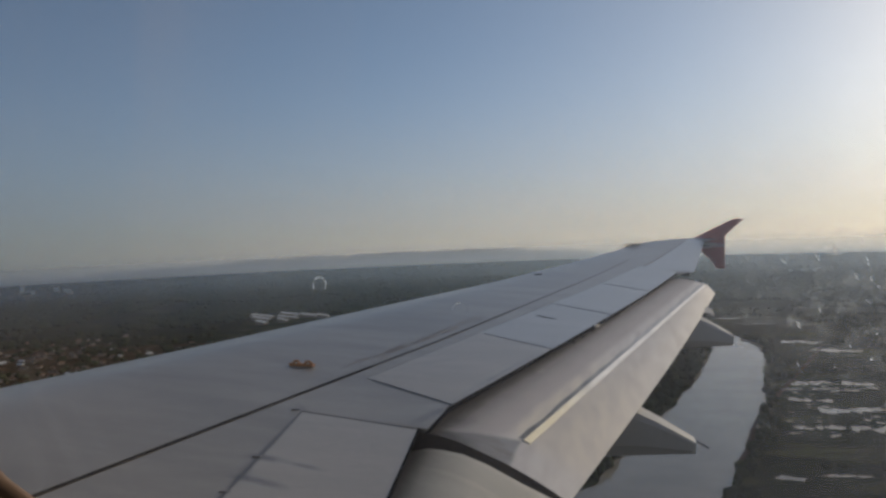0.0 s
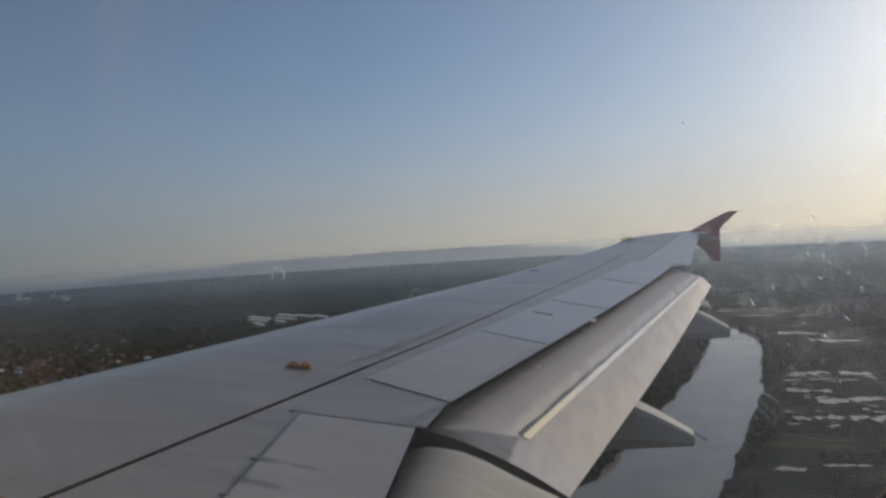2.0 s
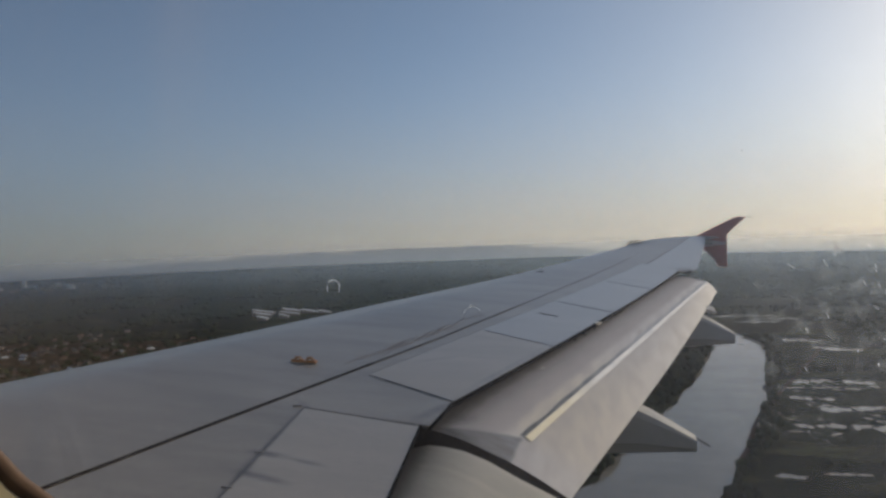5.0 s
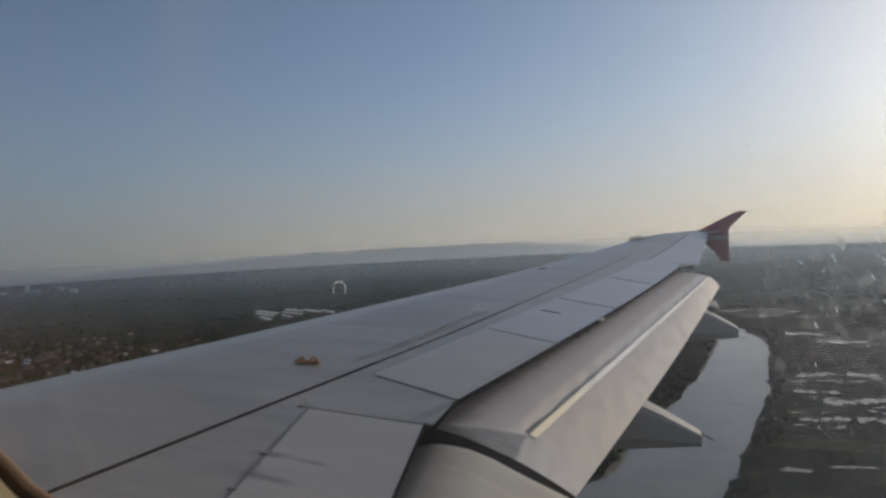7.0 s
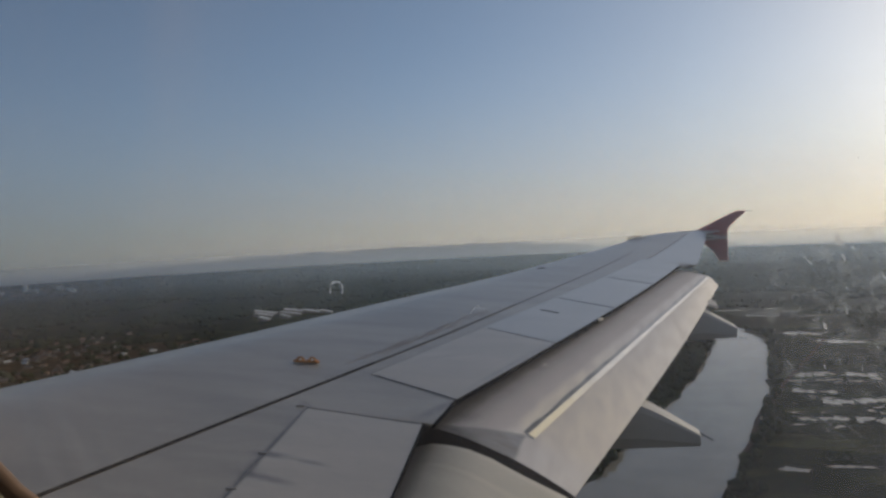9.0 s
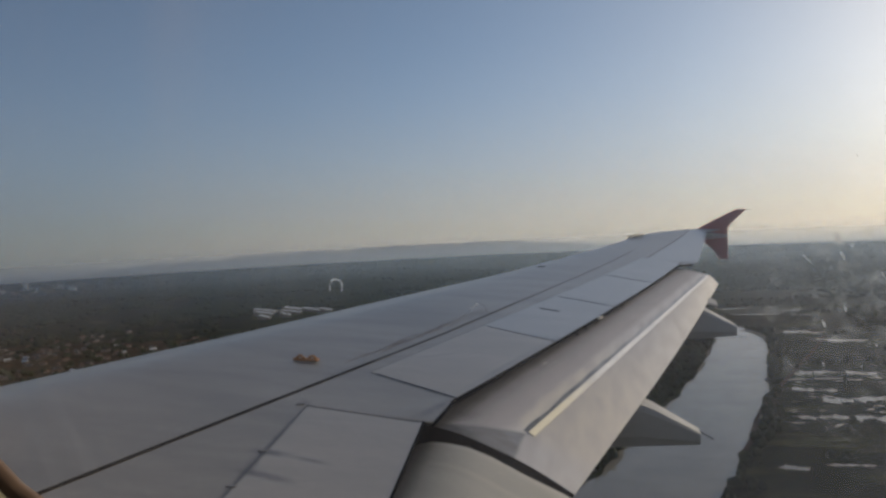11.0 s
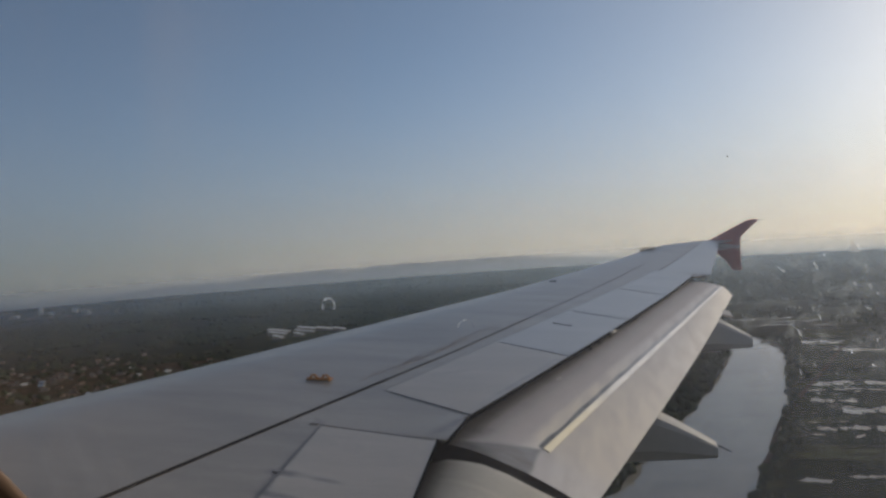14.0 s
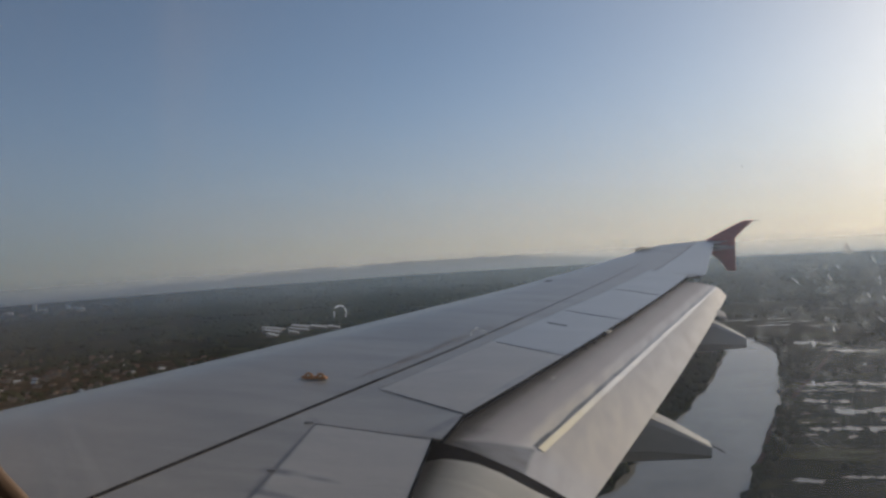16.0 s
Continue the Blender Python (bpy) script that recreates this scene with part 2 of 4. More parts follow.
def groove_paint(nt, bsdf):
    """Groove shade put into the colour inboard, a pale blue-grey crest highlight further out."""
    far = span_mask(nt, (0.0, 1.0, 0.0), 6.6, 9.6, [(0.0, 0.0), (0.35, 0.25), (0.75, 0.9), (1.0, 1.0)])
    bits = noise_tex(nt, coords(nt, (2, 1, 1)), 5.0, 5.0, 0.65)
    dark = ramp(nt, bits, [(0.35, (0.09, 0.092, 0.10)), (0.7, (0.24, 0.245, 0.26))])
    pale = ramp(nt, bits, [(0.35, (0.46, 0.48, 0.52)), (0.7, (0.76, 0.75, 0.74))])
    nt.links.new(mix(nt, far, dark, pale), bsdf.inputs["Base Color"])
    bsdf.inputs["Roughness"].default_value = 0.8


GAP = material("groove shade paint", groove_paint)
SMUDGE = material("grey smudge", plain((0.275, 0.262, 0.262), 0.6, 0.0, 0.3, 9.0))
ORANGE = material("orange bracket paint", plain((0.46, 0.19, 0.055), 0.5, 0.0, 0.35, 60.0))
PALE = material("pale bush", plain((0.8, 0.72, 0.6), 0.4))
TRIM = material("beige cabin plastic", plain((0.62, 0.52, 0.32), 0.5, 0.0, 0.08, 40.0))
GASKET = material("brown window gasket", plain((0.22, 0.135, 0.085), 0.7, 0.0, 0.3, 60.0))
WHITE = material("white fuselage paint", paint((0.75, 0.75, 0.75), 0.3, dirt=0.08))
LINING = material("cabin lining", plain((0.35, 0.34, 0.32), 0.7, 0.0, 0.1, 5.0))


# ---- mesh helpers ----
def mesh(name, verts, faces, mat, smooth=False):
    me = bpy.data.meshes.new(name)
    me.from_pydata([tuple(v) for v in verts], [], faces)
    me.materials.append(mat)
    if smooth:
        me.polygons.foreach_set("use_smooth", [True] * len(me.polygons))
    me.update()
    return me


def part(name, me, parent, label=""):
    ob = new(name, me)
    ob.parent = parent
    return tagged(ob, label=label)


def grid_faces(n, m, close=False):
    """Faces of an n by m grid of points (row by row); close joins the last column to the first."""
    out = []
    for i in range(n - 1):
        for j in range(m - (0 if close else 1)):
            k = (j + 1) % m
            out.append((i * m + j, i * m + k, (i + 1) * m + k, (i + 1) * m + j))
    return out


def loft(name, rings, mat, smooth=True, caps=True):
    """A closed skin over rings of equal length."""
    m = len(rings[0])
    verts = [p for r in rings for p in r]
    faces = grid_faces(len(rings), m, True)
    me_faces = list(faces)
    if caps:
        me_faces.append(tuple(range(m))[::-1])
        me_faces.append(tuple(range((len(rings) - 1) * m, len(rings) * m)))
    me = mesh(name, verts, me_faces, mat, smooth)
    bm = bmesh.new()
    bm.from_mesh(me)
    bmesh.ops.recalc_face_normals(bm, faces=bm.faces)
    for ed in bm.edges:
        if len(ed.link_faces) == 2 and ed.calc_face_angle(0) > 0.5:
            ed.smooth = False
    bm.to_mesh(me)
    bm.free()
    if smooth and caps:
        me.polygons[-1].use_smooth = me.polygons[-2].use_smooth = False
    return me


def box(name, size, at, mat, bevel=0.0, m=None):
    bm = bmesh.new()
    bmesh.ops.create_cube(bm, size=1.0, matrix=Matrix.Translation(at) @ (m or Matrix()) @ Matrix.Diagonal((*size, 1)))
    if bevel:
        bmesh.ops.bevel(bm, geom=bm.edges[:], offset=bevel, segments=2, affect="EDGES")
    me = bpy.data.meshes.new(name)
    bm.to_mesh(me)
    bm.free()
    me.materials.append(mat)
    return me


def tube(name, points, radius, mat, sides=8):
    rings = []
    pts = [Vector(p) for p in points]
    for i, p in enumerate(pts):
        d = (pts[min(i + 1, len(pts) - 1)] - pts[max(i - 1, 0)]).normalized()
        u = d.orthogonal().normalized()
        v = d.cross(u)
        r = radius[i] if isinstance(radius, (list, tuple)) else radius
        rings.append([p + (u * math.cos(k * math.tau / sides) + v * math.sin(k * math.tau / sides)) * r for k in range(sides)])
    return loft(name, rings, mat)


# ---- the wing ----
SIDE = 1.98           # side of the body


def lead(y):
    s = y - SIDE
    return 0.514 * s + (0.48 * max(0.0, (s - 14.1) / 0.9) ** 2)


def bow(y):
    """The rear edge swells aft a little between the kink and the aileron."""
    return 0.045 * math.sin(math.pi * (y - 6.4) / 6.9) if 6.4 < y < 13.3 else 0.0


def trail(y):
    """The line where the fixed surface, the spoilers and the aileron end."""
    if y < 6.2:
        return 5.46 - 0.085 * (y - 6.04)
    if y < 13.3:
        return 5.46 + (y - 6.2) * 0.39 if y < 6.4 else 5.53 + 0.309 * (y - 6.4) + bow(y)
    return 7.88 + 0.17 * (y - 13.3)


def deck(x, y):
    """The height of the wing's upper surface."""
    s = y - SIDE
    u = x - 0.514 * s
    c = max(0.8, trail(y) - 0.514 * s)
    v = (x - lead(y)) / c
    drop = (0.068 - 0.043 * min(1.0, max(0.0, s - 6) / 6)) * c * max(0.0, 1 - v / 0.33) ** 2.2
    return 0.096 * s + 0.0001 * s * s - 0.0432 * u - drop + 0.19 * (max(0.0, s - 9) / 6) ** 2


def build_skin():
    rings = []
    ys = list(np.linspace(1.9, 13.3, 60)) + [13.302] + list(np.linspace(13.4, 16.98, 30))
    vs = [0, 0.004, 0.015, 0.035, 0.06, 0.1, 0.15, 0.2, 0.26, 0.33, 0.42, 0.52, 0.62, 0.72, 0.82, 0.91, 1.0]
    for y in ys:
        x0, x1 = lead(y), trail(y)
        c = x1 - x0
        top = [Vector((x0 + v * c, y, deck(x0 + v * c, y))) for v in vs]
        low = []
        for v in vs[::-1][:-1]:
            thick = 0.115 * c * (math.sqrt(v) * 1.9 * (1 - v) + 0.25 * v * (1 - v)) + 0.006 * min(1, v * 30)
            low.append(Vector((x0 + v * c, y, deck(x0 + v * c, y) - thick)))
        rings.append(top + low)
    return loft("wing_skin", rings, SKIN)


def plate(name, corners, thick, mat, lift=0.004, n=10, nv=6, droop=0.0, rim=0.006):
    """A panel that lies on the wing between four plan corners (front inner, front outer, rear outer, rear inner), with a rounded rim."""
    a, b, c, d = [Vector((*p, 0)) for p in corners]
    top = []
    for i in range(n + 1):
        s = i / n
        f, r = a.lerp(b, s), d.lerp(c, s)
        for j in range(nv + 1):
            p = f.lerp(r, j / nv)
            edge = i in (0, n) or j in (0, nv)
            top.append((p.x, p.y, deck(p.x, p.y) + lift + (thick if not edge else thick - rim * 0.5) - droop * j / nv))
    m = nv + 1
    faces = grid_faces(n + 1, m)
    k = len(top)
    base = [(x, y, z - thick - 0.003) for x, y, z in top]
    verts = top + base
    loop = [j for j in range(m)] + [i * m + nv for i in range(1, n + 1)] + [n * m + j for j in range(nv - 1, -1, -1)] + [i * m for i in range(n - 1, 0, -1)]
    faces = faces + [tuple(k + q for q in f[::-1]) for f in faces]
    for p, q in zip(loop, loop[1:] + loop[:1]):
        faces.append((p, q, k + q, k + p))
    me = mesh(name, verts, faces, mat, True)
    bm = bmesh.new()
    bm.from_mesh(me)
    bmesh.ops.recalc_face_normals(bm, faces=bm.faces)
    for ed in bm.edges:
        if len(ed.link_faces) == 2 and ed.calc_face_angle(0) > 0.9:
            ed.smooth = False
    bm.to_mesh(me)
    bm.free()
    return me


def ribbon(name, points, width, mat, lift=0.004):
    """A thin strip that lies on the wing along a plan line; width may be a pair, from first to last."""
    pts = [Vector((*p, 0)) for p in points]
    w0, w1 = width if isinstance(width, tuple) else (width, width)
    dense = []
    for p, q in zip(pts, pts[1:]):
        dense += [p.lerp(q, i / 24) for i in range(24)]
    dense.append(pts[-1])
    verts = []
    for i, p in enumerate(dense):
        d = (dense[min(i + 1, len(dense) - 1)] - dense[max(0, i - 1)]).normalized()
        side = Vector((-d.y, d.x, 0)) * (w0 + (w1 - w0) * i / (len(dense) - 1)) * 0.5
        for q in (p - side, p + side):
            verts.append((q.x, q.y, deck(q.x, q.y) + lift))
        for q in (p + side, p - side):
            verts.append((q.x, q.y, deck(q.x, q.y) - 0.006))
    faces = grid_faces(len(dense), 4, True) + [(3, 2, 1, 0)]
    e0 = (len(dense) - 1) * 4
    faces.append((e0, e0 + 1, e0 + 2, e0 + 3))
    return mesh(name, verts, faces, mat)


wing = tagged(new("aircraft_wing"), "grey airliner wing with flaps lowered and a dark red wingtip fence", "aircraft wing")
wing.matrix_world = AIRCRAFT
part("wing_skin", build_skin(), wing, "light grey painted wing skin with faint stains")


def hinge(y):
    return 4.87 + 0.337 * (y - 6.9)


def te(y):
    return 5.53 + 0.309 * (y - 6.4) + bow(y)


# spoilers: one inboard of the kink, four outboard, their ends square to the hinge
def spoiler(y0, y1, label=""):
    lean = 0.36
    f0, f1 = y0 + lean, y1 + lean
    return part("spoiler", plate("spoiler", [(hinge(f0), f0), (hinge(f1), f1), (te(y1) + 0.012, y1), (te(y0) + 0.012, y0)], 0.003, PANEL if y0 < 8 else COOL, 0.0035), wing, label)


EDGES = [6.53, 8.20, 9.86, 11.50, 13.22]
for y0, y1 in zip(EDGES, EDGES[1:]):
    spoiler(y0 + 0.003, y1 - 0.003, "light grey spoiler panel lying shut")
part("spoiler", plate("spoiler", [(4.84, 4.45), (4.70, 6.10), (trail(6.03) + 0.012, 6.03), (trail(4.45) + 0.012, 4.45)], 0.003, PANEL, 0.0035), wing, "light grey inboard spoiler lying shut")
part("spoiler", plate("spoiler", [(4.95, 2.75), (4.842, 4.42), (trail(4.42) + 0.012, 4.42), (trail(2.75) + 0.012, 2.75)], 0.003, PANEL, 0.0035), wing)
for y in EDGES[:-1]:
    part("seal", ribbon("seal", [(hinge(y + 0.36) + 0.05, y + 0.34), (te(y) + 0.012, y)], (0.0015, 0.005) if y > 7 else (0.001, 0.0032), WORN, 0.0075), wing, "dark rubber seal between spoilers")
part("seal", ribbon("seal", [(4.69, 6.115), (5.45, 6.045)], (0.0015, 0.0035), SMUDGE, 0.006), wing)
part("seal", ribbon("seal", [(4.86, 4.1), (4.69, 6.12)], 0.0045, WORN, 0.0045), wing)
def edge_seal(line, y0, y1):
    """A dark rubber lip that closes the rear edge of the panels."""
    rings = []
    for y in np.linspace(y0, y1, 40):
        x, z = line(y) + 0.008, deck(line(y), y)
        rings.append([(x, y, z + 0.0055), (x + 0.006, y, z + 0.0045), (x + 0.009, y, z - 0.004), (x + 0.006, y, z - 0.024), (x - 0.02, y, z - 0.024)])
    return part("edge_seal", loft("edge_seal", rings, SEAL, False), wing, "dark rubber edge behind the spoilers")


# the fixed panel between the inner spoilers runs a hand's width further aft
part("fixed_panel", plate("fixed_panel", [(5.20, 6.075), (5.44, 6.52), (te(6.53) + 0.008, 6.525), (5.530, 6.068)], 0.003, SKIN, 0.0015), wing, "grey fixed panel at the kink")
edge_seal(lambda y: 5.522 + 0.092 * (y - 6.07), 6.07, 6.52)
edge_seal(te, 6.45, 13.26)
edge_seal(trail, 2.0, 6.06)
part("hinge_line", ribbon("hinge_line", [(hinge(6.9) - 0.012, 6.9), (hinge(13.5) - 0.012, 13.5)], 0.005, SMUDGE, 0.0015), wing, "thin hinge line")
part("panel_seam", ribbon("panel_seam", [(3.55, 3.40), (3.98, 4.74), (4.39, 5.97), (4.80, 7.18)], (0.034, 0.028), SEAL), wing, "dark sealed seam along the rear spar")
part("panel_seam", ribbon("panel_seam", [(4.80, 7.18), (5.13, 8.15), (5.60, 9.70)], (0.028, 0.022), FADED), wing, "dark grey seam along the rear spar")
part("panel_seam", ribbon("panel_seam", [(5.60, 9.70), (6.04, 11.15), (6.98, 14.13)], (0.019, 0.009), WORN), wing, "faded seam along the rear spar")

# aileron
def ail(y):
    return 7.14 + 0.30 * (y - 13.3)


part("aileron", plate("aileron", [(ail(13.36), 13.36), (ail(16.75), 16.75), (trail(16.75) + 0.015, 16.75), (trail(13.36) + 0.015, 13.36)], 0.003, COOL, 0.0035), wing, "light grey aileron beside the wingtip")
part("seal", ribbon("seal", [(ail(13.36) - 0.03, 13.36), (ail(16.75) - 0.02, 16.75)], 0.010, WORN), wing)

# raised slat along the outer leading edge
def build_slat():
    rings = []
    for y in np.linspace(2.2, 15.9, 50):
        x0 = 0.514 * (y - SIDE)
        z = deck(x0 + 0.30, y) - (0.05 if y < 15.2 else 0.05 - 0.055 * (y - 15.2) / 0.7)
        rings.append([(x0 - 0.20, y, z - 0.13), (x0 - 0.17, y, z - 0.06), (x0 - 0.06, y, z - 0.012), (x0 + 0.10, y, z + 0.008),
                      (x0 + 0.27, y, z + 0.006), (x0 + 0.10, y, z - 0.02), (x0 - 0.06, y, z - 0.05), (x0 - 0.14, y, z - 0.12)])
    return loft("slat", rings, SKIN)


slat_me = build_slat()
slat = part("slat", slat_me, wing, "grey leading-edge slat")
last = [slat_me.vertices[len(slat_me.vertices) - 8 + i].co.copy() for i in range(8)]
crest = max(p.z for p in last)
for p in last:
    p.z = crest - (crest - p.z) * 0.6
    p.x = last[0].x + (p.x - last[0].x) * 0.6
# end piece coloured dark because it lies in shade
part("slat_end", loft("slat_end", [[p + Vector((0, d, 0.012)) for p in last] for d in (-0.10, 0.016)], DARK_TONE, False), slat, "slat end painted dark for its shade")


# flaps: a section runs from under the spoilers over a crown to a steep trailing edge
def flap_ring(y, front, crown, tail, sag=0.045):
    fx, fz = front
    cx, cz = crown
    tx, tz = tail
    top = []
    for i in range(13):
        t = i / 12
        x = fx + (cx - fx) * t
        z = fz + (cz - fz) * t + sag * math.sin(math.pi * t) * (1 - 0.3 * t)
        top.append((x, y, z))
    step = 0.006
    for i in range(9):
        t = i / 8
        x = cx + 0.018 + (tx - cx - 0.018) * t
        z = cz - step + (tz - cz + step) * t + 0.010 * math.sin(math.pi * t)
        top.append((x, y, z))
    low = [(tx - 0.01, y, tz - 0.02)]
    for i in range(1, 8):
        t = i / 8
        low.append((tx + (fx - tx) * t, y, tz - 0.02 + (fz - tz - 0.10) * t - 0.06 * math.sin(math.pi * t)))
    return top + low


FLAP_IN = (6.24, (5.30, 0.190), (5.945, 0.040), (6.372, -0.180))
FLAP_OUT = (13.22, (7.42, 0.975), (8.035, 0.880), (8.187, 0.737))


def flap_at(t, swell=0.045):
    y = FLAP_IN[0] + (FLAP_OUT[0] - FLAP_IN[0]) * t
    pts = []
    for k in (1, 2, 3):
        a, b = FLAP_IN[k], FLAP_OUT[k]
        pts.append((a[0] + (b[0] - a[0]) * t + (swell * math.sin(math.pi * t) if k == 3 else 0), a[1] + (b[1] - a[1]) * t))
    return y, *pts, 0.045 - 0.022 * max(0.0, (t - 0.9) / 0.1)


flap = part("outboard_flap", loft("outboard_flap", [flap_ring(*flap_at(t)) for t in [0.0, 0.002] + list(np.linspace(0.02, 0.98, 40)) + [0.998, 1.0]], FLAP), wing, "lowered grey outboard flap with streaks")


def build_strip():
    rings = []
    for t in np.linspace(0.05, 0.990, 40):
        y, f, c, tl, _ = flap_at(t)
        k = 1 - 0.38 * t
        a0 = Vector((c[0] + 0.006, y, c[1] + 0.010 * k))
        a1 = a0 + Vector((0.042 * k, -0.002, -0.025 * k))
        rings.append([a0, a1, a1 - Vector((0, 0, 0.02)), a0 - Vector((0, 0, 0.035))])
    return loft("rub_strip", rings, STRIP, False)


def build_groove():
    """The band ahead of the strip that carries the groove's painted shade and highlight."""
    rings = []
    for t in np.linspace(0.052, 0.985, 60):
        y, f, c, tl, _ = flap_at(t)
        g = Vector((c[0] - f[0], 0, c[1] - f[1])).normalized()
        w = (0.040 * (1 - t) ** 2 + 0.010 + 0.035 * t) * (1 + 0.35 * math.sin(t * 41) * math.sin(t * 17))
        p = Vector((c[0] + 0.006, y, c[1]))
        q = p - g * w
        rings.append([q + Vector((0, 0, 0.005)), p + Vector((0, 0, 0.002)), p - Vector((0, 0, 0.02)), q - Vector((0, 0, 0.02))])
    return loft("groove", rings, GAP, False)


part("rub_strip", build_strip(), flap, "metal strip along the flap, its glint painted bright inboard")
part("groove", build_groove(), flap, "groove ahead of the strip, its shade and highlight painted")


def build_inboard_flap():
    rings = []
    for y in np.linspace(1.99, 6.10, 20):
        k = 0.05 * (y - 6.1)
        prof = [(5.42, 0.10), (5.52, 0.125), (5.62, 0.120), (5.74, 0.102), (5.88, 0.053), (6.08, -0.043), (6.32, -0.148), (6.62, -0.33)]
        low = [(6.61, -0.35), (6.2, -0.25), (5.8, -0.12), (5.45, 0.0)]
        flare = 0.07 if y > 6.05 else 0.0
        rings.append([(x, y - 0.02 * (flare > 0) + flare * (x - 5.42) / 1.2, z + k) for x, z in prof + low])
    return loft("inboard_flap", rings, FLAP_ROOT)


# slot shade and soot painted as a dark band under the spoilers, and a dark flap end for the gap's shade
def build_slot_shade():
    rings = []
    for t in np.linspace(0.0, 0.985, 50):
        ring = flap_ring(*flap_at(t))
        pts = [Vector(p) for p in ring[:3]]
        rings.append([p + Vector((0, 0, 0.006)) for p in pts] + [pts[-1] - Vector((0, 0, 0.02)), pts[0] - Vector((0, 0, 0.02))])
    return loft("slot_shade", rings, DARK_TONE)


part("slot_shade", build_slot_shade(), flap, "dark band painted for slot shade and soot at the flap's front")
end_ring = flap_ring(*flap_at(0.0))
part("flap_end", loft("flap_end", [[(x, y - 0.012, z) for x, y, z in end_ring], [(x, y - 0.003, z) for x, y, z in end_ring]], DARK_TONE, False), flap, "flap end plate painted dark for the gap's shade")
part("inboard_flap", build_inboard_flap(), wing, "lowered grey inboard flap darkened by soot and painted slot shade")


# dark filler box that stands in for the shade inside the cove
part("cove", box("cove", (0.10, 10.0, 0.16), (0, 0, 0), DARK_TONE), wing, "dark filler box for the shade in the flap cove").matrix_basis = pose(6.14, 9.6, 0.36, 5.2, 0, -17.2)


# flap track fairings
def fairing(name, y, nose, join, tip_top, tip_low, belly, half):
    """Canoe fairing below the flap: nose far forward, deep belly, blunt narrow tail."""
    rings = []
    n = 14
    for i in range(n + 1):
        t = i / n
        x = nose[0] + (tip_top[0] - nose[0]) * t
        if x < join[0]:
            k = (x - nose[0]) / (join[0] - nose[0])
            zt = nose[1] + (join[1] - nose[1]) * k
        else:
            k = (x - join[0]) / (tip_top[0] - join[0])
            zt = join[1] + (tip_top[1] - join[1]) * k
        if x < belly[0]:
            k = (x - nose[0]) / (belly[0] - nose[0])
            zb = nose[1] - 0.03 + (belly[1] - nose[1] + 0.03) * math.sin(k * math.pi / 2)
        else:
            k = (x - belly[0]) / (tip_low[0] - belly[0])
            zb = belly[1] + (tip_low[1] - belly[1]) * k
        w = half * min(1.0, 0.25 + 2.2 * t) * (1 - 0.68 * max(0.0, (t - 0.45) / 0.55) ** 1.1)
        rings.append([(x, y - w * 0.90, zt - 0.16 * w), (x, y + w * 0.90, zt), (x, y + w, zt - (zt - zb) * 0.2), (x, y + w * 0.92, zt - (zt - zb) * 0.75),
                      (x, y + w * 0.5, zb), (x, y - w * 0.5, zb), (x, y - w * 0.92, zt - (zt - zb) * 0.75), (x, y - w, zt - (zt - zb) * 0.2)])
    return loft(name, rings, FAIR, False)


fair = part("flap_fairing", fairing("flap_fairing", 8.06, (5.1, 0.05), (6.86, 0.05), (7.312, -0.186), (7.290, -0.296), (6.55, -0.36), 0.23), wing, "grey flap track fairing below the flap")
part("static_wick", tube("static_wick", [(7.30, 8.06, -0.19), (7.42, 8.06, -0.25)], 0.005, SEAL), fair)
fair = part("flap_fairing", fairing("flap_fairing", 11.75, (6.3, 0.55), (7.80, 0.52), (8.197, 0.304), (8.165, 0.160), (7.55, 0.10), 0.32), wing, "grey flap track fairing below the flap")
part("static_wick", tube("static_wick", [(8.19, 11.75, 0.30), (8.30, 11.75, 0.27)], 0.005, SEAL), fair)
part("flap_tab", box("flap_tab", (0.13, 0.24, 0.025), (7.935, 12.02, 0.565), FAIR, 0.006, Matrix.Rotation(radians(14), 4, "X") @ Matrix.Rotation(radians(18), 4, "Y")), flap)


# wingtip fence
def build_fence():
    outline = [(8.22, 1.565), (8.62, 1.79), (9.00, 1.992), (9.06, 2.012), (9.222, 2.010), (9.05, 1.845), (8.90, 1.690), (8.885, 1.60), (8.900, 1.035), (8.745, 1.033),
               (8.690, 1.13), (8.60, 1.240), (8.45, 1.36), (8.30, 1.48)]
    rings = []
    for dy, k in ((-0.022, 0.985), (-0.012, 1.0), (0.012, 1.0), (0.022, 0.985)):
        cx, cz = 8.80, 1.52
        rings.append([(cx + (x - cx) * k, 17.0 + dy, cz + (z - cz) * k) for x, z in outline])
    return loft("wingtip_fence", rings, RED, False)


fence = part("wingtip_fence", build_fence(), wing, "dark red wingtip fence with small static wicks")
for z, x, dz in ((2.008, 9.215, 0.0), (1.70, 8.895, -0.01), (1.37, 8.897, 0.0), (1.06, 8.90, 0.0)):
    part("static_wick", tube("static_wick", [(x - 0.01, 17.0, z), (x + 0.13, 17.0, z + dz)], 0.005, SEAL), fence)
# the tip's upper skin runs on aft along the fence's root
part("tip_fillet", plate("tip_fillet", [(8.30, 16.60), (8.40, 16.972), (8.74, 16.972), (8.50, 16.66)], 0.004, COOL, 0.003), wing, "grey fillet joining fence and wing")
# wicks at the aileron's end
for y in (16.1, 16.5):
    part("static_wick", tube("static_wick", [(trail(y) - 0.02, y, deck(trail(y), y) + 0.01), (trail(y) + 0.14, y, deck(trail(y), y) + 0.005)], 0.006, SEAL), wing)
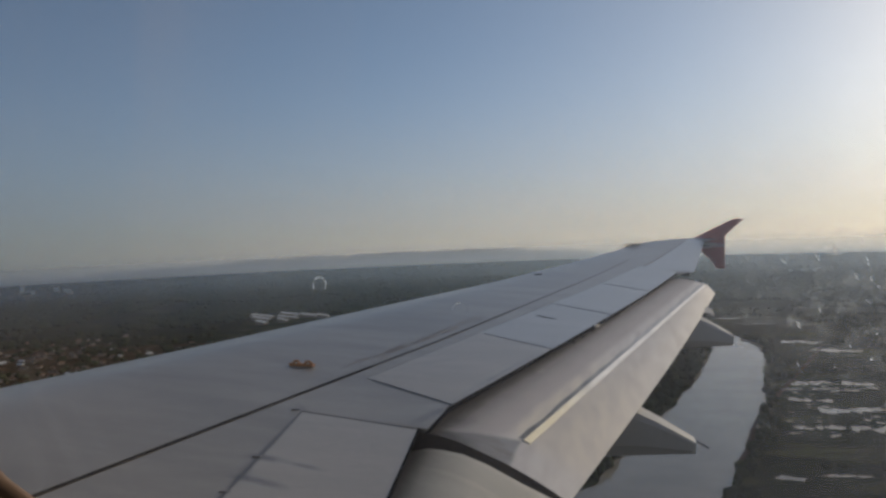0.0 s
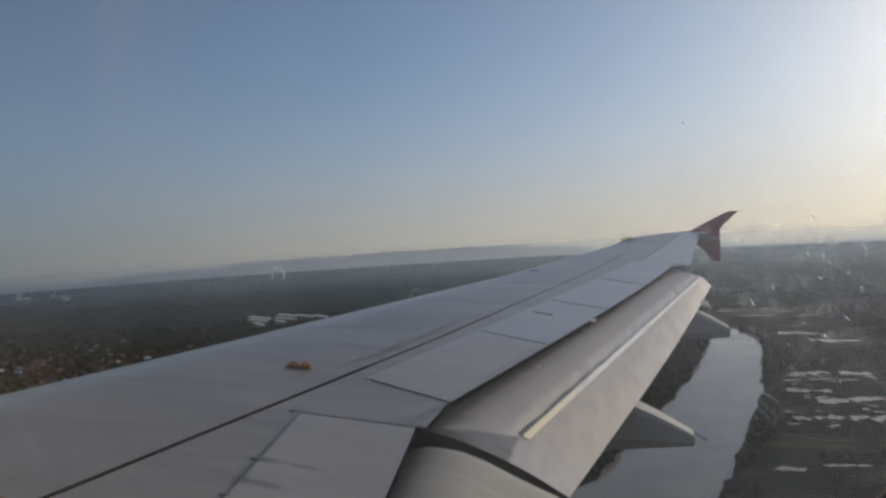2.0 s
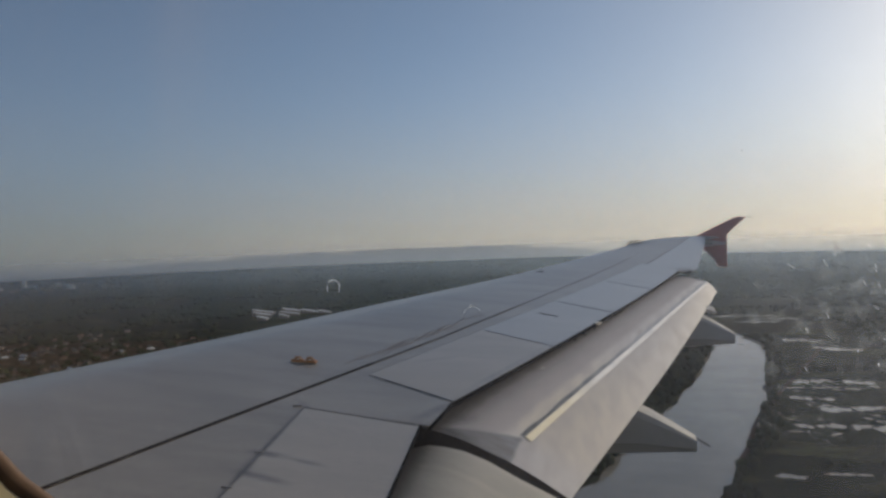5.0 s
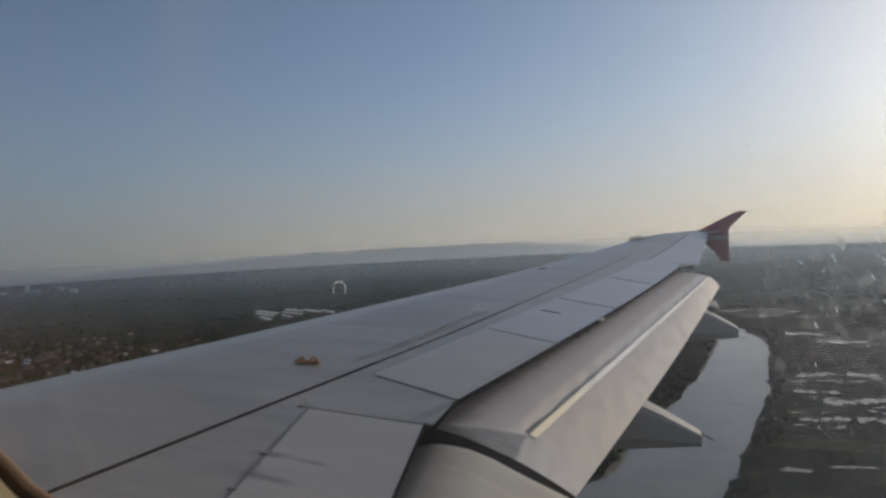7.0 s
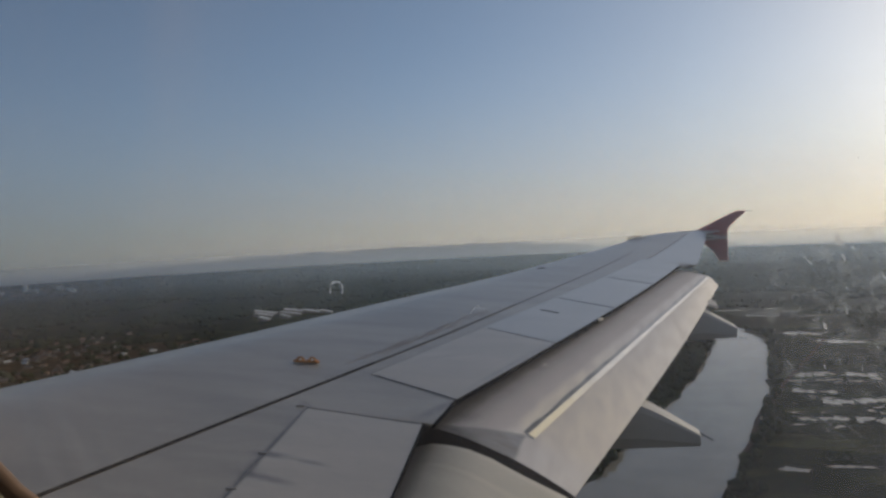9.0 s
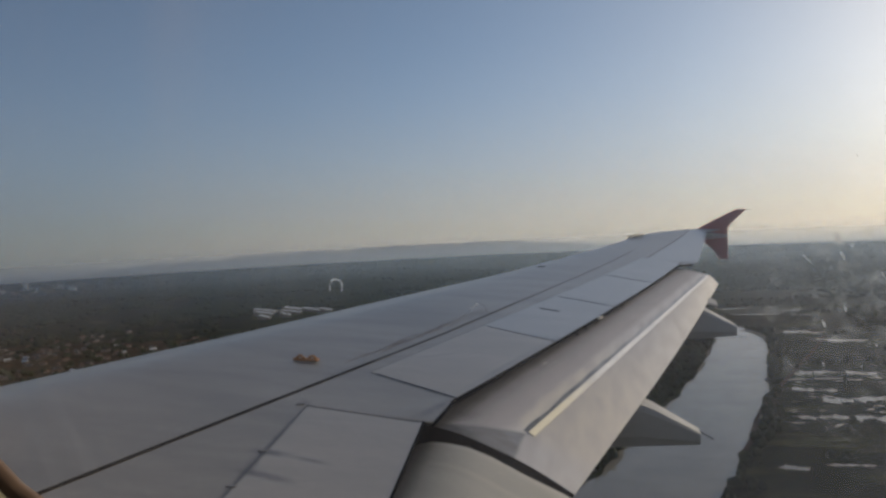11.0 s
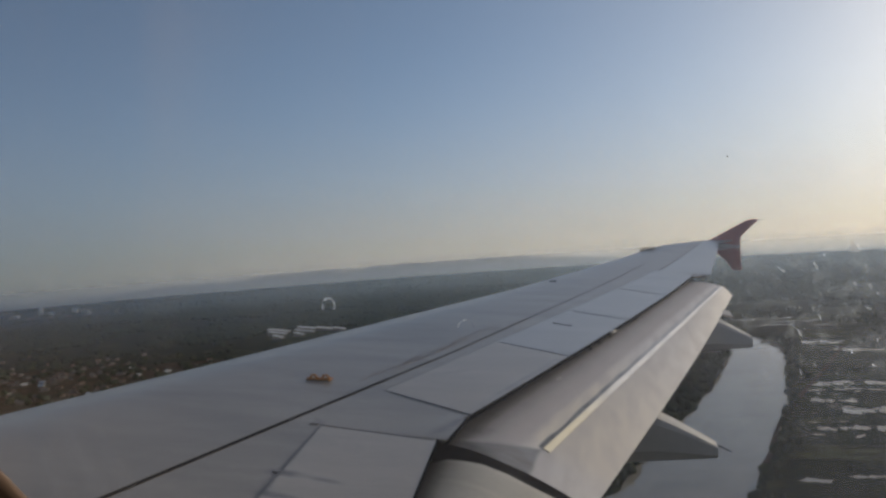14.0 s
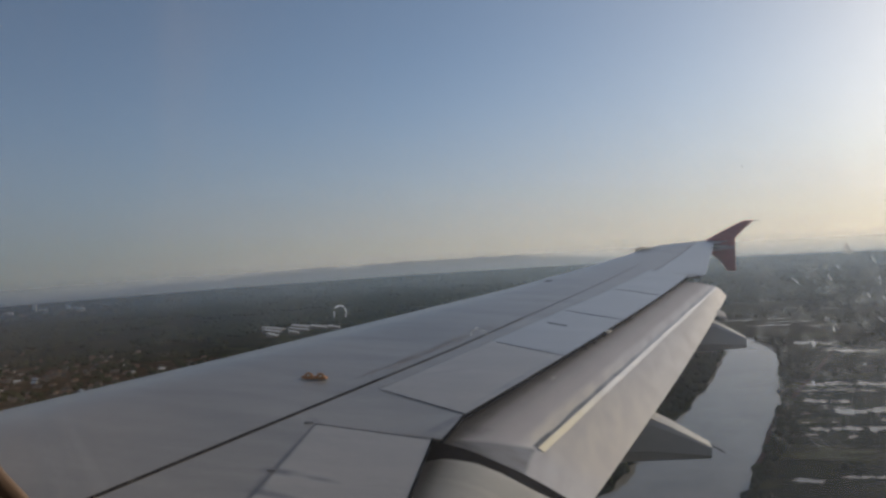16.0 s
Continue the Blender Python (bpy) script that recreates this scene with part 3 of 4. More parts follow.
part("bracket", box("bracket", (0.035, 0.11, 0.02), (te(9.31) + 0.026, 9.31, deck(te(9.31), 9.31) - 0.006), PALE, 0.004, Matrix.Rotation(radians(-17), 4, "Z")), wing, "small pale bracket at the spoiler's edge")
# tatters of the rubber lip
rnd = random.Random(17)
for y in (8.62, 8.86, 9.02, 9.14, 9.22, 9.86, 9.98, 10.05):
    wide, out = rnd.uniform(0.03, 0.09), rnd.uniform(0.02, 0.05)
    part("seal_tatter", box("seal_tatter", (out, wide, 0.008), (te(y) + 0.012 + out / 2, y, deck(te(y), y) - 0.006 - out * 0.3), SEAL, 0.003, Matrix.Rotation(radians(rnd.uniform(15, 35)), 4, "Y")), wing)
part("paint_chip", box("paint_chip", (0.03, 0.022, 0.004), (6.064, 7.825, 0.347), PALE, 0.001), flap, "pale chip in the flap's paint")
# shade of the gap beside the aileron, put in as a dark box
part("hinge_arm", box("hinge_arm", (0.22, 0.12, 0.05), (7.72, 13.32, deck(7.65, 13.3) - 0.030), DARK_TONE, 0.015), wing, "hinge arm box painted dark for the shaded gap by the aileron")

# small marks on the skin
for x, y, dx, dy in ((5.60, 12.31, 0.10, 0.02), (5.88, 9.5, 0.20, -0.10)):
    part("access_slot", ribbon("access_slot", [(x, y), (x + dx, y + dy)], 0.05 if y > 12 else 0.028, SEAL, 0.009), wing)
part("hinge_cap", box("hinge_cap", (0.06, 0.03, 0.008), (4.64, 6.13, deck(4.64, 6.13) + 0.004), SMUDGE, 0.004, Matrix.Rotation(radians(20), 4, "Z")), wing)
part("hinge_cap", box("hinge_cap", (0.06, 0.026, 0.008), (4.74, 5.40, deck(4.74, 5.40) + 0.003), SMUDGE, 0.004), wing)
part("hinge_cap", box("hinge_cap", (0.06, 0.026, 0.008), (4.78, 4.98, deck(4.78, 4.98) + 0.003), SMUDGE, 0.004), wing)

# scuffs beside the seam
rnd = random.Random(3)
for i in range(110):
    y = rnd.triangular(7.0, 9.6, 7.9)
    x = 3.98 + 0.326 * (y - 4.74) - rnd.uniform(0.05, 0.16)
    part("scuff", ribbon("scuff", [(x, y), (x + rnd.uniform(-0.03, 0.05), y + rnd.uniform(0.05, 0.14))], rnd.uniform(0.008, 0.028), SCUFF, 0.0012), wing)

# orange lug with two eyes
lug_at = (4.30, 7.03)
lug = part("rope_lug", box("rope_lug", (0.21, 0.06, 0.018), (lug_at[0], lug_at[1], deck(*lug_at) + 0.012), ORANGE, 0.008), wing, "orange rope lug with two eyes")
for dx in (-0.048, 0.050):
    c = Vector((lug_at[0] + dx, lug_at[1], deck(*lug_at) + 0.022))
    ring = [c + Vector((math.cos(a) * 0.024, 0, math.sin(a) * 0.015)) for a in np.linspace(-0.5, math.pi + 0.5, 14)]
    part("eye", tube("eye", ring, 0.011, ORANGE), lug)
    part("bush", tube("bush", [c + Vector((0, -0.012, 0.0)), c + Vector((0, 0.012, 0))], 0.012, PALE, 10), lug, "pale bush in the eye")

# ---- the body of the aircraft and its window ----
WIN = (6.4695, 1.4390, 0.338, 0.362, 0.095)   # centre x, centre z, width, height, corner radius


def rounded(cx, cz, w, h, r, n=8):
    out = []
    for sx, sz, a0 in ((1, 1, 0), (-1, 1, 90), (-1, -1, 180), (1, -1, 270)):
        for i in range(n + 1):
            a = radians(a0 + 90 * i / n)
            out.append((cx + sx * (w / 2 - r) + r * math.cos(a), cz + sz * (h / 2 - r) + r * math.sin(a)))
    return out


def frame_rings(specs):
    """Rings of a rounded opening: (y, grow) pairs."""
    cx, cz, w, h, r = WIN
    return [[(x, y, z) for x, z in rounded(cx, cz, w + 2 * g, h + 2 * g, r + g)] for y, g in specs]


def ring_mesh(name, rings, mat):
    return mesh(name, [p for r in rings for p in r], grid_faces(len(rings), len(rings[0]), True), mat, True)


body = tagged(new("fuselage"), "white airliner body with a lined cabin wall round the window", "aircraft body", kind="structure")
body.matrix_world = AIRCRAFT


def build_tube(radius, mat, name):
    """The body as a shell along x with a rectangular gap at the window."""
    axis_z = 0.95
    xs = list(np.linspace(-6, 6.16, 20)) + [6.762] + list(np.linspace(7.2, 16, 14))
    lo, hi = math.asin((1.10 - axis_z) / 1.975), math.asin((1.71 - axis_z) / 1.975)
    angs = list(np.linspace(lo, hi, 5)) + list(np.linspace(hi, lo + math.tau, 46))[1:-1]
    verts, faces = [], []
    m = len(angs)
    for x in xs:
        for a in angs:
            verts.append((x, radius * math.cos(a), axis_z + radius * math.sin(a)))
    for i in range(len(xs) - 1):
        for j in range(m):
            if abs(xs[i] - 6.16) < 1e-6 and j < 4:
                continue
            k = (j + 1) % m
            faces.append((i * m + j, i * m + k, (i + 1) * m + k, (i + 1) * m + j))
    faces.append(tuple(range(m)))
    faces.append(tuple((len(xs) - 1) * m + j for j in range(m)))
    return mesh(name, verts, faces, mat, True)


part("outer_skin", build_tube(1.975, WHITE, "outer_skin"), body, "white painted outer skin")
part("lining", build_tube(1.86, LINING, "lining"), body, "grey cabin lining")

cabin_floor = tagged(new("floor", box("floor", (21.9, 3.36, 0.04), (5.0, 0, 0.18), LINING)), "plain grey cabin floor", "floor", kind="structure")
cabin_floor.matrix_world = AIRCRAFT

window = tagged(new("window_1"), "scratched cabin window in a beige plastic surround", "window", kind="structure")
window.matrix_world = AIRCRAFT


def build_surround():
    """The panel that fills the wall's gap, from lining to skin, with the rounded opening."""
    cx, cz, w, h, r = WIN
    n = 9
    inner = rounded(cx, cz, w, h, r)
    def square(y, gx, gz):
        out = []
        for sx, sz, a0 in ((1, 1, 0), (-1, 1, 90), (-1, -1, 180), (1, -1, 270)):
            for i in range(n):
                a = a0 + 90 * i / (n - 1)
                ca, sa = math.cos(radians(a)), math.sin(radians(a))
                q = max(abs(ca), abs(sa))
                out.append((6.461 + 0.305 * ca / q, y, 1.405 + 0.31 * sa / q))
        return out
    rings = [square(1.99, 0, 0), frame_rings([(1.985, 0.085)])[0], frame_rings([(1.945, 0.04)])[0]]
    back = [frame_rings([(1.9355, 0.0024)])[0], frame_rings([(1.912, 0.0060)])[0], frame_rings([(1.885, 0.030)])[0], square(1.84, 0, 0)]
    return rings, back


outer_rings, inner_rings = build_surround()
part("outer_frame", ring_mesh("outer_frame", outer_rings, WHITE), window)
part("surround", ring_mesh("surround", inner_rings, TRIM), window, "beige plastic window surround")
part("gasket", ring_mesh("gasket", frame_rings([(1.946, 0.045), (1.941, 0.0), (1.938, -0.0004), (1.936, 0.0010), (1.9345, 0.0030)]), GASKET), window, "brown rubber window gasket")


def pane_material(nt, bsdf):
    """Clear acrylic with a thin film of dirt that scatters the sunlight."""
    nt.nodes.remove(bsdf)
    out = nt.nodes["Material Output"]
    clear = nt.nodes.new("ShaderNodeBsdfTransparent")
    haze = nt.nodes.new("ShaderNodeBsdfTranslucent")
    haze.inputs["Color"].default_value = (0.72, 0.83, 0.92, 1)
    v = coords(nt, (1, 1, 1))
    streak = noise_tex(nt, coords(nt, (45, 1, 2.5)), 1.0, 2.0)
    film = noise_tex(nt, v, 14.0, 5.0)
    amount = mix(nt, 0.5, ramp(nt, streak, [(0.33, (0.002, 0.002, 0.002)), (0.70, (0.068, 0.068, 0.068))]), ramp(nt, film, [(0.3, (0.018, 0.018, 0.018)), (0.75, (0.052, 0.052, 0.052))]))
    # fine crazing towards the pane's aft edge, thickened to stand in for sun glare
    c = nt.nodes.new("ShaderNodeTexCoord")
    sep = nt.nodes.new("ShaderNodeSeparateXYZ")
    nt.links.new(c.outputs["Object"], sep.inputs[0])
    rng = nt.nodes.new("ShaderNodeMapRange")
    rng.interpolation_type = "SMOOTHSTEP"
    rng.inputs["From Min"].default_value, rng.inputs["From Max"].default_value = 6.545, 6.615
    nt.links.new(sep.outputs["X"], rng.inputs["Value"])
    craze = ramp(nt, noise_tex(nt, v, 45.0, 6.0, 0.7), [(0.32, (0.006, 0.006, 0.006)), (0.7, (0.075, 0.075, 0.075))])
    amount = mix(nt, 1.0, amount, mix(nt, rng.outputs[0], (0.0, 0.0, 0.0), craze), "ADD")
    # aft haze put into the film for sun glare, and finger grease low down at the forward edge
    for lo, hi, thick in ((6.470, 6.600, 0.098), (6.430, 6.335, 0.017)):
        side = nt.nodes.new("ShaderNodeMapRange")
        side.interpolation_type = "SMOOTHSTEP"
        side.inputs["From Min"].default_value, side.inputs["From Max"].default_value = lo, hi
        nt.links.new(sep.outputs["X"], side.inputs["Value"])
        cloud = ramp(nt, film, [(0.30, (thick * 0.45,) * 3), (0.70, (thick * 1.15,) * 3)])
        if lo < hi:
            height = nt.nodes.new("ShaderNodeMapRange")
            height.interpolation_type = "SMOOTHSTEP"
            for key, val in zip(("From Min", "From Max", "To Min", "To Max"), (1.300, 1.338, 0.20, 1.0)):
                height.inputs[key].default_value = val
            nt.links.new(sep.outputs["Z"], height.inputs["Value"])
            cloud = mix(nt, height.outputs[0], (0.0, 0.0, 0.0), cloud)
        else:
            height = nt.nodes.new("ShaderNodeMapRange")
            height.interpolation_type = "SMOOTHSTEP"
            for key, val in zip(("From Min", "From Max", "To Min", "To Max"), (1.375, 1.430, 1.0, 0.1)):
                height.inputs[key].default_value = val
            nt.links.new(sep.outputs["Z"], height.inputs["Value"])
            cloud = mix(nt, height.outputs[0], (0.0, 0.0, 0.0), cloud)
        amount = mix(nt, 1.0, amount, mix(nt, side.outputs[0], (0.0, 0.0, 0.0), cloud), "ADD")
    # wiped smears that run up the pane
    rng = nt.nodes.new("ShaderNodeMapRange")
    rng.inputs["From Min"].default_value, rng.inputs["From Max"].default_value = 6.33, 6.50
    wander = nt.nodes.new("ShaderNodeMath")
    wander.operation = "MULTIPLY_ADD"
    wander.inputs[1].default_value = 0.012
    nt.links.new(noise_tex(nt, v, 22.0, 3.0), wander.inputs[0])
    nt.links.new(sep.outputs["X"], wander.inputs[2])
    nt.links.new(wander.outputs[0], rng.inputs["Value"])
    swipe = ramp(nt, rng.outputs[0], [(p, (k, k, k)) for p, k in ((0.0, 0.3), (0.12, 0.25), (0.22, 0.0), (0.34, 0.0), (0.42, 1.0), (0.48, 0.5), (0.54, 0.8), (0.60, 0.0), (0.75, 0.0), (0.80, 0.9), (0.85, 0.1), (1.0, 0.0))])
    swipe.node.color_ramp.interpolation = "B_SPLINE"
    up = nt.nodes.new("ShaderNodeMapRange")
    up.interpolation_type = "SMOOTHSTEP"
    up.inputs["From Min"].default_value, up.inputs["From Max"].default_value = 1.335, 1.375
    nt.links.new(sep.outputs["Z"], up.inputs["Value"])
    uneven = ramp(nt, film, [(0.35, (0.006, 0.006, 0.006)), (0.65, (0.070, 0.070, 0.070))])
    amount = mix(nt, 1.0, amount, mix(nt, up.outputs[0], (0.0, 0.0, 0.0), mix(nt, 1.0, swipe, uneven, "MULTIPLY")), "ADD")
    # the film is brownish with finger grease forward, clearer and bluish aft
    grease = nt.nodes.new("ShaderNodeMapRange")
    grease.interpolation_type = "SMOOTHSTEP"
    grease.inputs["From Min"].default_value, grease.inputs["From Max"].default_value = 6.32, 6.50
    nt.links.new(sep.outputs["X"], grease.inputs["Value"])
    nt.links.new(mix(nt, grease.outputs[0], (0.95, 0.77, 0.64), (0.75, 0.80, 0.95)), haze.inputs["Color"])
    mx = nt.nodes.new("ShaderNodeMixShader")
    nt.links.new(amount, mx.inputs[0])
    nt.links.new(clear.outputs[0], mx.inputs[1])
    nt.links.new(haze.outputs[0], mx.inputs[2])
    nt.links.new(mx.outputs[0], out.inputs["Surface"])


PANE = material("dusty acrylic pane", pane_material)
cx, cz, w, h, r = WIN
pane_front = [(x, 1.940, z) for x, z in rounded(cx, cz, w + 0.01, h + 0.01, r)]
pane_me = mesh("pane", pane_front, [tuple(range(len(pane_front)))], PANE)
pane = part("pane", pane_me, window, "clear acrylic pane with dust and scratches")
pane.visible_shadow = False


def mark_material(amount):
    def build(nt, bsdf):
        nt.nodes.remove(bsdf)
        clear, haze = nt.nodes.new("ShaderNodeBsdfTransparent"), nt.nodes.new("ShaderNodeBsdfTranslucent")
        haze.inputs["Color"].default_value = (0.80, 0.88, 0.95, 1)
        mx = nt.nodes.new("ShaderNodeMixShader")
        patchy = noise_tex(nt, coords(nt), 900.0, 2.0)
        nt.links.new(ramp(nt, patchy, [(0.3, (amount * 0.3,) * 3), (0.7, (amount,) * 3)]), mx.inputs[0])
        nt.links.new(clear.outputs[0], mx.inputs[1])
        nt.links.new(haze.outputs[0], mx.inputs[2])
        nt.links.new(mx.outputs[0], nt.nodes["Material Output"].inputs["Surface"])
    return build


MARK = material("dried water mark", mark_material(0.65))
FAINT = material("faint scratch", mark_material(0.30))


def pane_line(name, pts, width, mat, label=""):
    """A thin scratch or dried rim on the pane's inner face: points x, z."""
    p = [Vector((x, 1.9385, z)) for x, z in pts]
    verts = []
    for i, q in enumerate(p):
        d = (p[min(i + 1, len(p) - 1)] - p[max(i - 1, 0)]).normalized()
        k = 0.35 + 0.65 * math.sin(math.pi * (0.12 + 0.76 * i / (len(p) - 1)))
        o = Vector((-d.z, 0, d.x)) * width * 0.5 * k
        verts += [q - o, q + o]
    ob = part(name, mesh(name, verts, grid_faces(len(p), 2), mat), pane, label)
    ob.visible_shadow = False
    return ob


def drop_rim(x, z, w, h, mat, start=-20, end=200):
    pts = []
    for i in range(15):
        a = radians(start + (end - start) * i / 14)
        dip = 1.0 if math.sin(a) > 0 else 2.2
        pts.append((x + w / 2 * math.cos(a), z + h * math.sin(a) * dip))
    pane_line("water_mark", pts, 0.0005, mat, "dried horseshoe water mark")


drop_rim(6.4505, 1.3413, 0.0038, 0.0018, MARK, -25, 205)
drop_rim(6.4925, 1.3350, 0.0046, 0.0020, FAINT, 0, 180)
drop_rim(6.5985, 1.3320, 0.0048, 0.0024, FAINT, -10, 190)
SMEAR = material("greasy smear", mark_material(0.024))
for x0, z0, x1, z1, w in ((6.337, 1.312, 6.362, 1.268, 0.004), (6.349, 1.314, 6.382, 1.262, 0.005), (6.366, 1.306, 6.392, 1.270, 0.003), (6.352, 1.300, 6.360, 1.272, 0.002)):
    pane_line("smear", [(x0 + (x1 - x0) * t, z0 + (z1 - z0) * t) for t in np.linspace(0, 1, 8)], w, SMEAR)
for x, z, w in ((6.5637, 1.3812, 0.0006), (6.5878, 1.3769, 0.0005), (6.5605, 1.4008, 0.0004), (6.5628, 1.3990, 0.0003)):
    pane_line("speck", [(x - w / 4, z + w / 2), (x, z), (x + w / 6, z - w / 2)], w * 0.5, WORN)
rnd = random.Random(8)
for i in range(170):
    x, z = rnd.triangular(6.562, 6.612, 6.592), rnd.triangular(1.300, 1.366, 1.345)
    length = rnd.choice((0.0002, 0.0003, 0.0004, 0.0006, 0.0012)) * rnd.uniform(0.7, 1.4)
    a = radians(rnd.gauss(-52, 16))
    pts = [(x + math.cos(a) * length * (t - 0.5), z + math.sin(a) * length * (t - 0.5) + 0.0001 * math.sin(t * 5)) for t in np.linspace(0, 1, 5)]
    pane_line("scratch", pts, rnd.uniform(0.0002, 0.00045), FAINT if rnd.random() < 0.93 else MARK)
BLOOM = material("crazed acrylic", mark_material(0.095))
for i in range(160):
    x, z = rnd.triangular(6.556, 6.616, 6.592), rnd.triangular(1.312, 1.362, 1.345)
    length = rnd.uniform(0.0010, 0.0042)
    a = radians(rnd.gauss(-56, 14))
    bend = rnd.uniform(-0.0003, 0.0003)
    pts = [(x + math.cos(a) * length * (t - 0.5), z + math.sin(a) * length * (t - 0.5) + bend * math.sin(t * 3.1)) for t in np.linspace(0, 1, 7)]
    pane_line("crazing", pts, rnd.uniform(0.0008, 0.0030), BLOOM)
for i in range(13):
    x, z = rnd.triangular(6.566, 6.612, 6.597), rnd.triangular(1.322, 1.360, 1.348)
    a, length = radians(rnd.gauss(-52, 9)), rnd.uniform(0.0008, 0.0022)
    pane_line("scratch", [(x + math.cos(a) * length * (t - 0.5), z + math.sin(a) * length * (t - 0.5)) for t in np.linspace(0, 1, 5)], rnd.uniform(0.00025, 0.0005), MARK)
for x0, z0, x1, z1 in ((6.5690, 1.3115, 6.5770, 1.3065), (6.5775, 1.3125, 6.5865, 1.3035), (6.5800, 1.3120, 6.5885, 1.3040), (6.5835, 1.3120, 6.5905, 1.3065)):
    pane_line("scratch", [(x0 + (x1 - x0) * t, z0 + (z1 - z0) * t) for t in np.linspace(0, 1, 6)], 0.0003, FAINT)

# ---- the land ----
def land_material(nt, bsdf):
    p = coords(nt)
    wide = noise_tex(nt, p, 0.0022, 6.0, 0.6)
    mid = noise_tex(nt, coords(nt, (0.7, 1.6, 1), 0.25), 0.017, 8.0, 0.72)
    fine = noise_tex(nt, p, 0.11, 3.0, 0.6)
    woods = ramp(nt, fine, [(0.3, (0.003, 0.006, 0.003)), (0.7, (0.015, 0.021, 0.009))])
    field = ramp(nt, mid, [(0.32, (0.004, 0.008, 0.006)), (0.48, (0.008, 0.015, 0.009)), (0.56, (0.016, 0.025, 0.013)), (0.64, (0.034, 0.042, 0.024)), (0.76, (0.075, 0.072, 0.048))])
    plots = node(nt, "ShaderNodeTexVoronoi", Scale=1.0)
    nt.links.new(coords(nt, (0.010, 0.022, 1), 0.1), plots.inputs["Vector"])
    tone = nt.nodes.new("ShaderNodeSeparateColor")
    nt.links.new(plots.outputs["Color"], tone.inputs[0])
    crop = ramp(nt, tone.outputs[0], [(0.0, (0.002, 0.006, 0.004)), (0.4, (0.005, 0.013, 0.006)), (0.7, (0.012, 0.021, 0.010)), (1.0, (0.022, 0.025, 0.013))])
    furrow = mix(nt, 0.6, crop, field)
    c = mix(nt, ramp(nt, wide, [(0.44, (0, 0, 0)), (0.54, (1, 1, 1))]), woods, mix(nt, ramp(nt, fine, [(0.35, (0, 0, 0)), (0.6, (1, 1, 1))]), woods, furrow))
    # grassy glades in long uneven strips
    strip = noise_tex(nt, coords(nt, (0.55, 1.5, 1), -0.5), 0.011, 7.0, 0.66)
    glade = ramp(nt, strip, [(0.50, (0, 0, 0)), (0.62, (0.9, 0.9, 0.9))])
    grass = ramp(nt, fine, [(0.3, (0.022, 0.032, 0.012)), (0.7, (0.062, 0.072, 0.030))])
    c = mix(nt, glade, c, grass)
    nt.links.new(c, bsdf.inputs["Base Color"])
    bsdf.inputs["Roughness"].default_value = 0.95
    bsdf.inputs["Specular IOR Level"].default_value = 0.02


LAND = material("wooded land", land_material)
RIM = 4800.0
bm = bmesh.new()
bmesh.ops.create_circle(bm, cap_ends=True, segments=160, radius=RIM)
me = bpy.data.meshes.new("ground")
bm.to_mesh(me)
bm.free()
me.materials.append(LAND)
ground = tagged(new("ground", me), "flat dark green wooded land in haze", "ground", kind="structure")


def water_material(nt, bsdf):
    silt = noise_tex(nt, coords(nt), 0.02, 4.0)
    nt.links.new(ramp(nt, silt, [(0.3, (0.23, 0.20, 0.15)), (0.7, (0.29, 0.255, 0.19))]), bsdf.inputs["Base Color"])
    bsdf.inputs["Roughness"].default_value = 0.088
    bsdf.inputs["IOR"].default_value = 1.33
    bump(nt, bsdf, noise_tex(nt, coords(nt), 0.12, 3.0), 0.15, 0.4)


WATER = material("calm river water", water_material)


def pool_material(nt, bsdf):
    """Still, shallow water over mud."""
    mud = noise_tex(nt, coords(nt), 0.08, 4.0)
    nt.links.new(ramp(nt, mud, [(0.3, (0.20, 0.18, 0.14)), (0.7, (0.30, 0.27, 0.21))]), bsdf.inputs["Base Color"])
    bsdf.inputs["Roughness"].default_value = 0.03
    bsdf.inputs["IOR"].default_value = 1.33


POOL = material("still shallow water", pool_material)


def spline(points, n):
    """Catmull-Rom through the points, n steps a span."""
    p = [np.array(q, float) for q in points]
    p = [2 * p[0] - p[1]] + p + [2 * p[-1] - p[-2]]
    out = []
    for i in range(1, len(p) - 2):
        for k in range(n):
            t = k / n
            a, b, c, d = p[i - 1:i + 3]
            out.append(0.5 * (2 * b + (c - a) * t + (2 * a - 5 * b + 4 * c - d) * t * t + (3 * b - a - 3 * c + d) * t ** 3))
    out.append(p[-2])
    return out


# the river: x, y of the middle and half its width
RIVER = spline([(-330, 290, 52), (-160, 405, 52), (-32, 490, 52), (25, 566, 50), (55, 655, 48), (77, 722, 48), (101, 800, 47), (129, 897, 45), (152, 990, 42), (175, 1100, 41), (202, 1225, 39), (210, 1318, 36), (186, 1388, 25), (104, 1425, 21), (-40, 1465, 25), (-240, 1505, 33)], 10)


def edge_pts(side):
    out = []
    for i, q in enumerate(RIVER):
        d = RIVER[min(i + 1, len(RIVER) - 1)][:2] - RIVER[max(i - 1, 0)][:2]
        d = d / np.linalg.norm(d)
        k = q[2] + 2.5 * math.sin(i * 0.55) + 1.2 * math.sin(i * 1.3 + side)
        out.append((q[0] - side * d[1] * k, q[1] + side * d[0] * k))
    return out


verts = []
for p, q in zip(edge_pts(1), edge_pts(-1)):
    verts += [(*p, 0.25), (*q, 0.25)]
river = tagged(new("river", mesh("river", verts, grid_faces(len(verts) // 2, 2), WATER)), "calm grey river bending between wooded banks", "river", kind="structure")

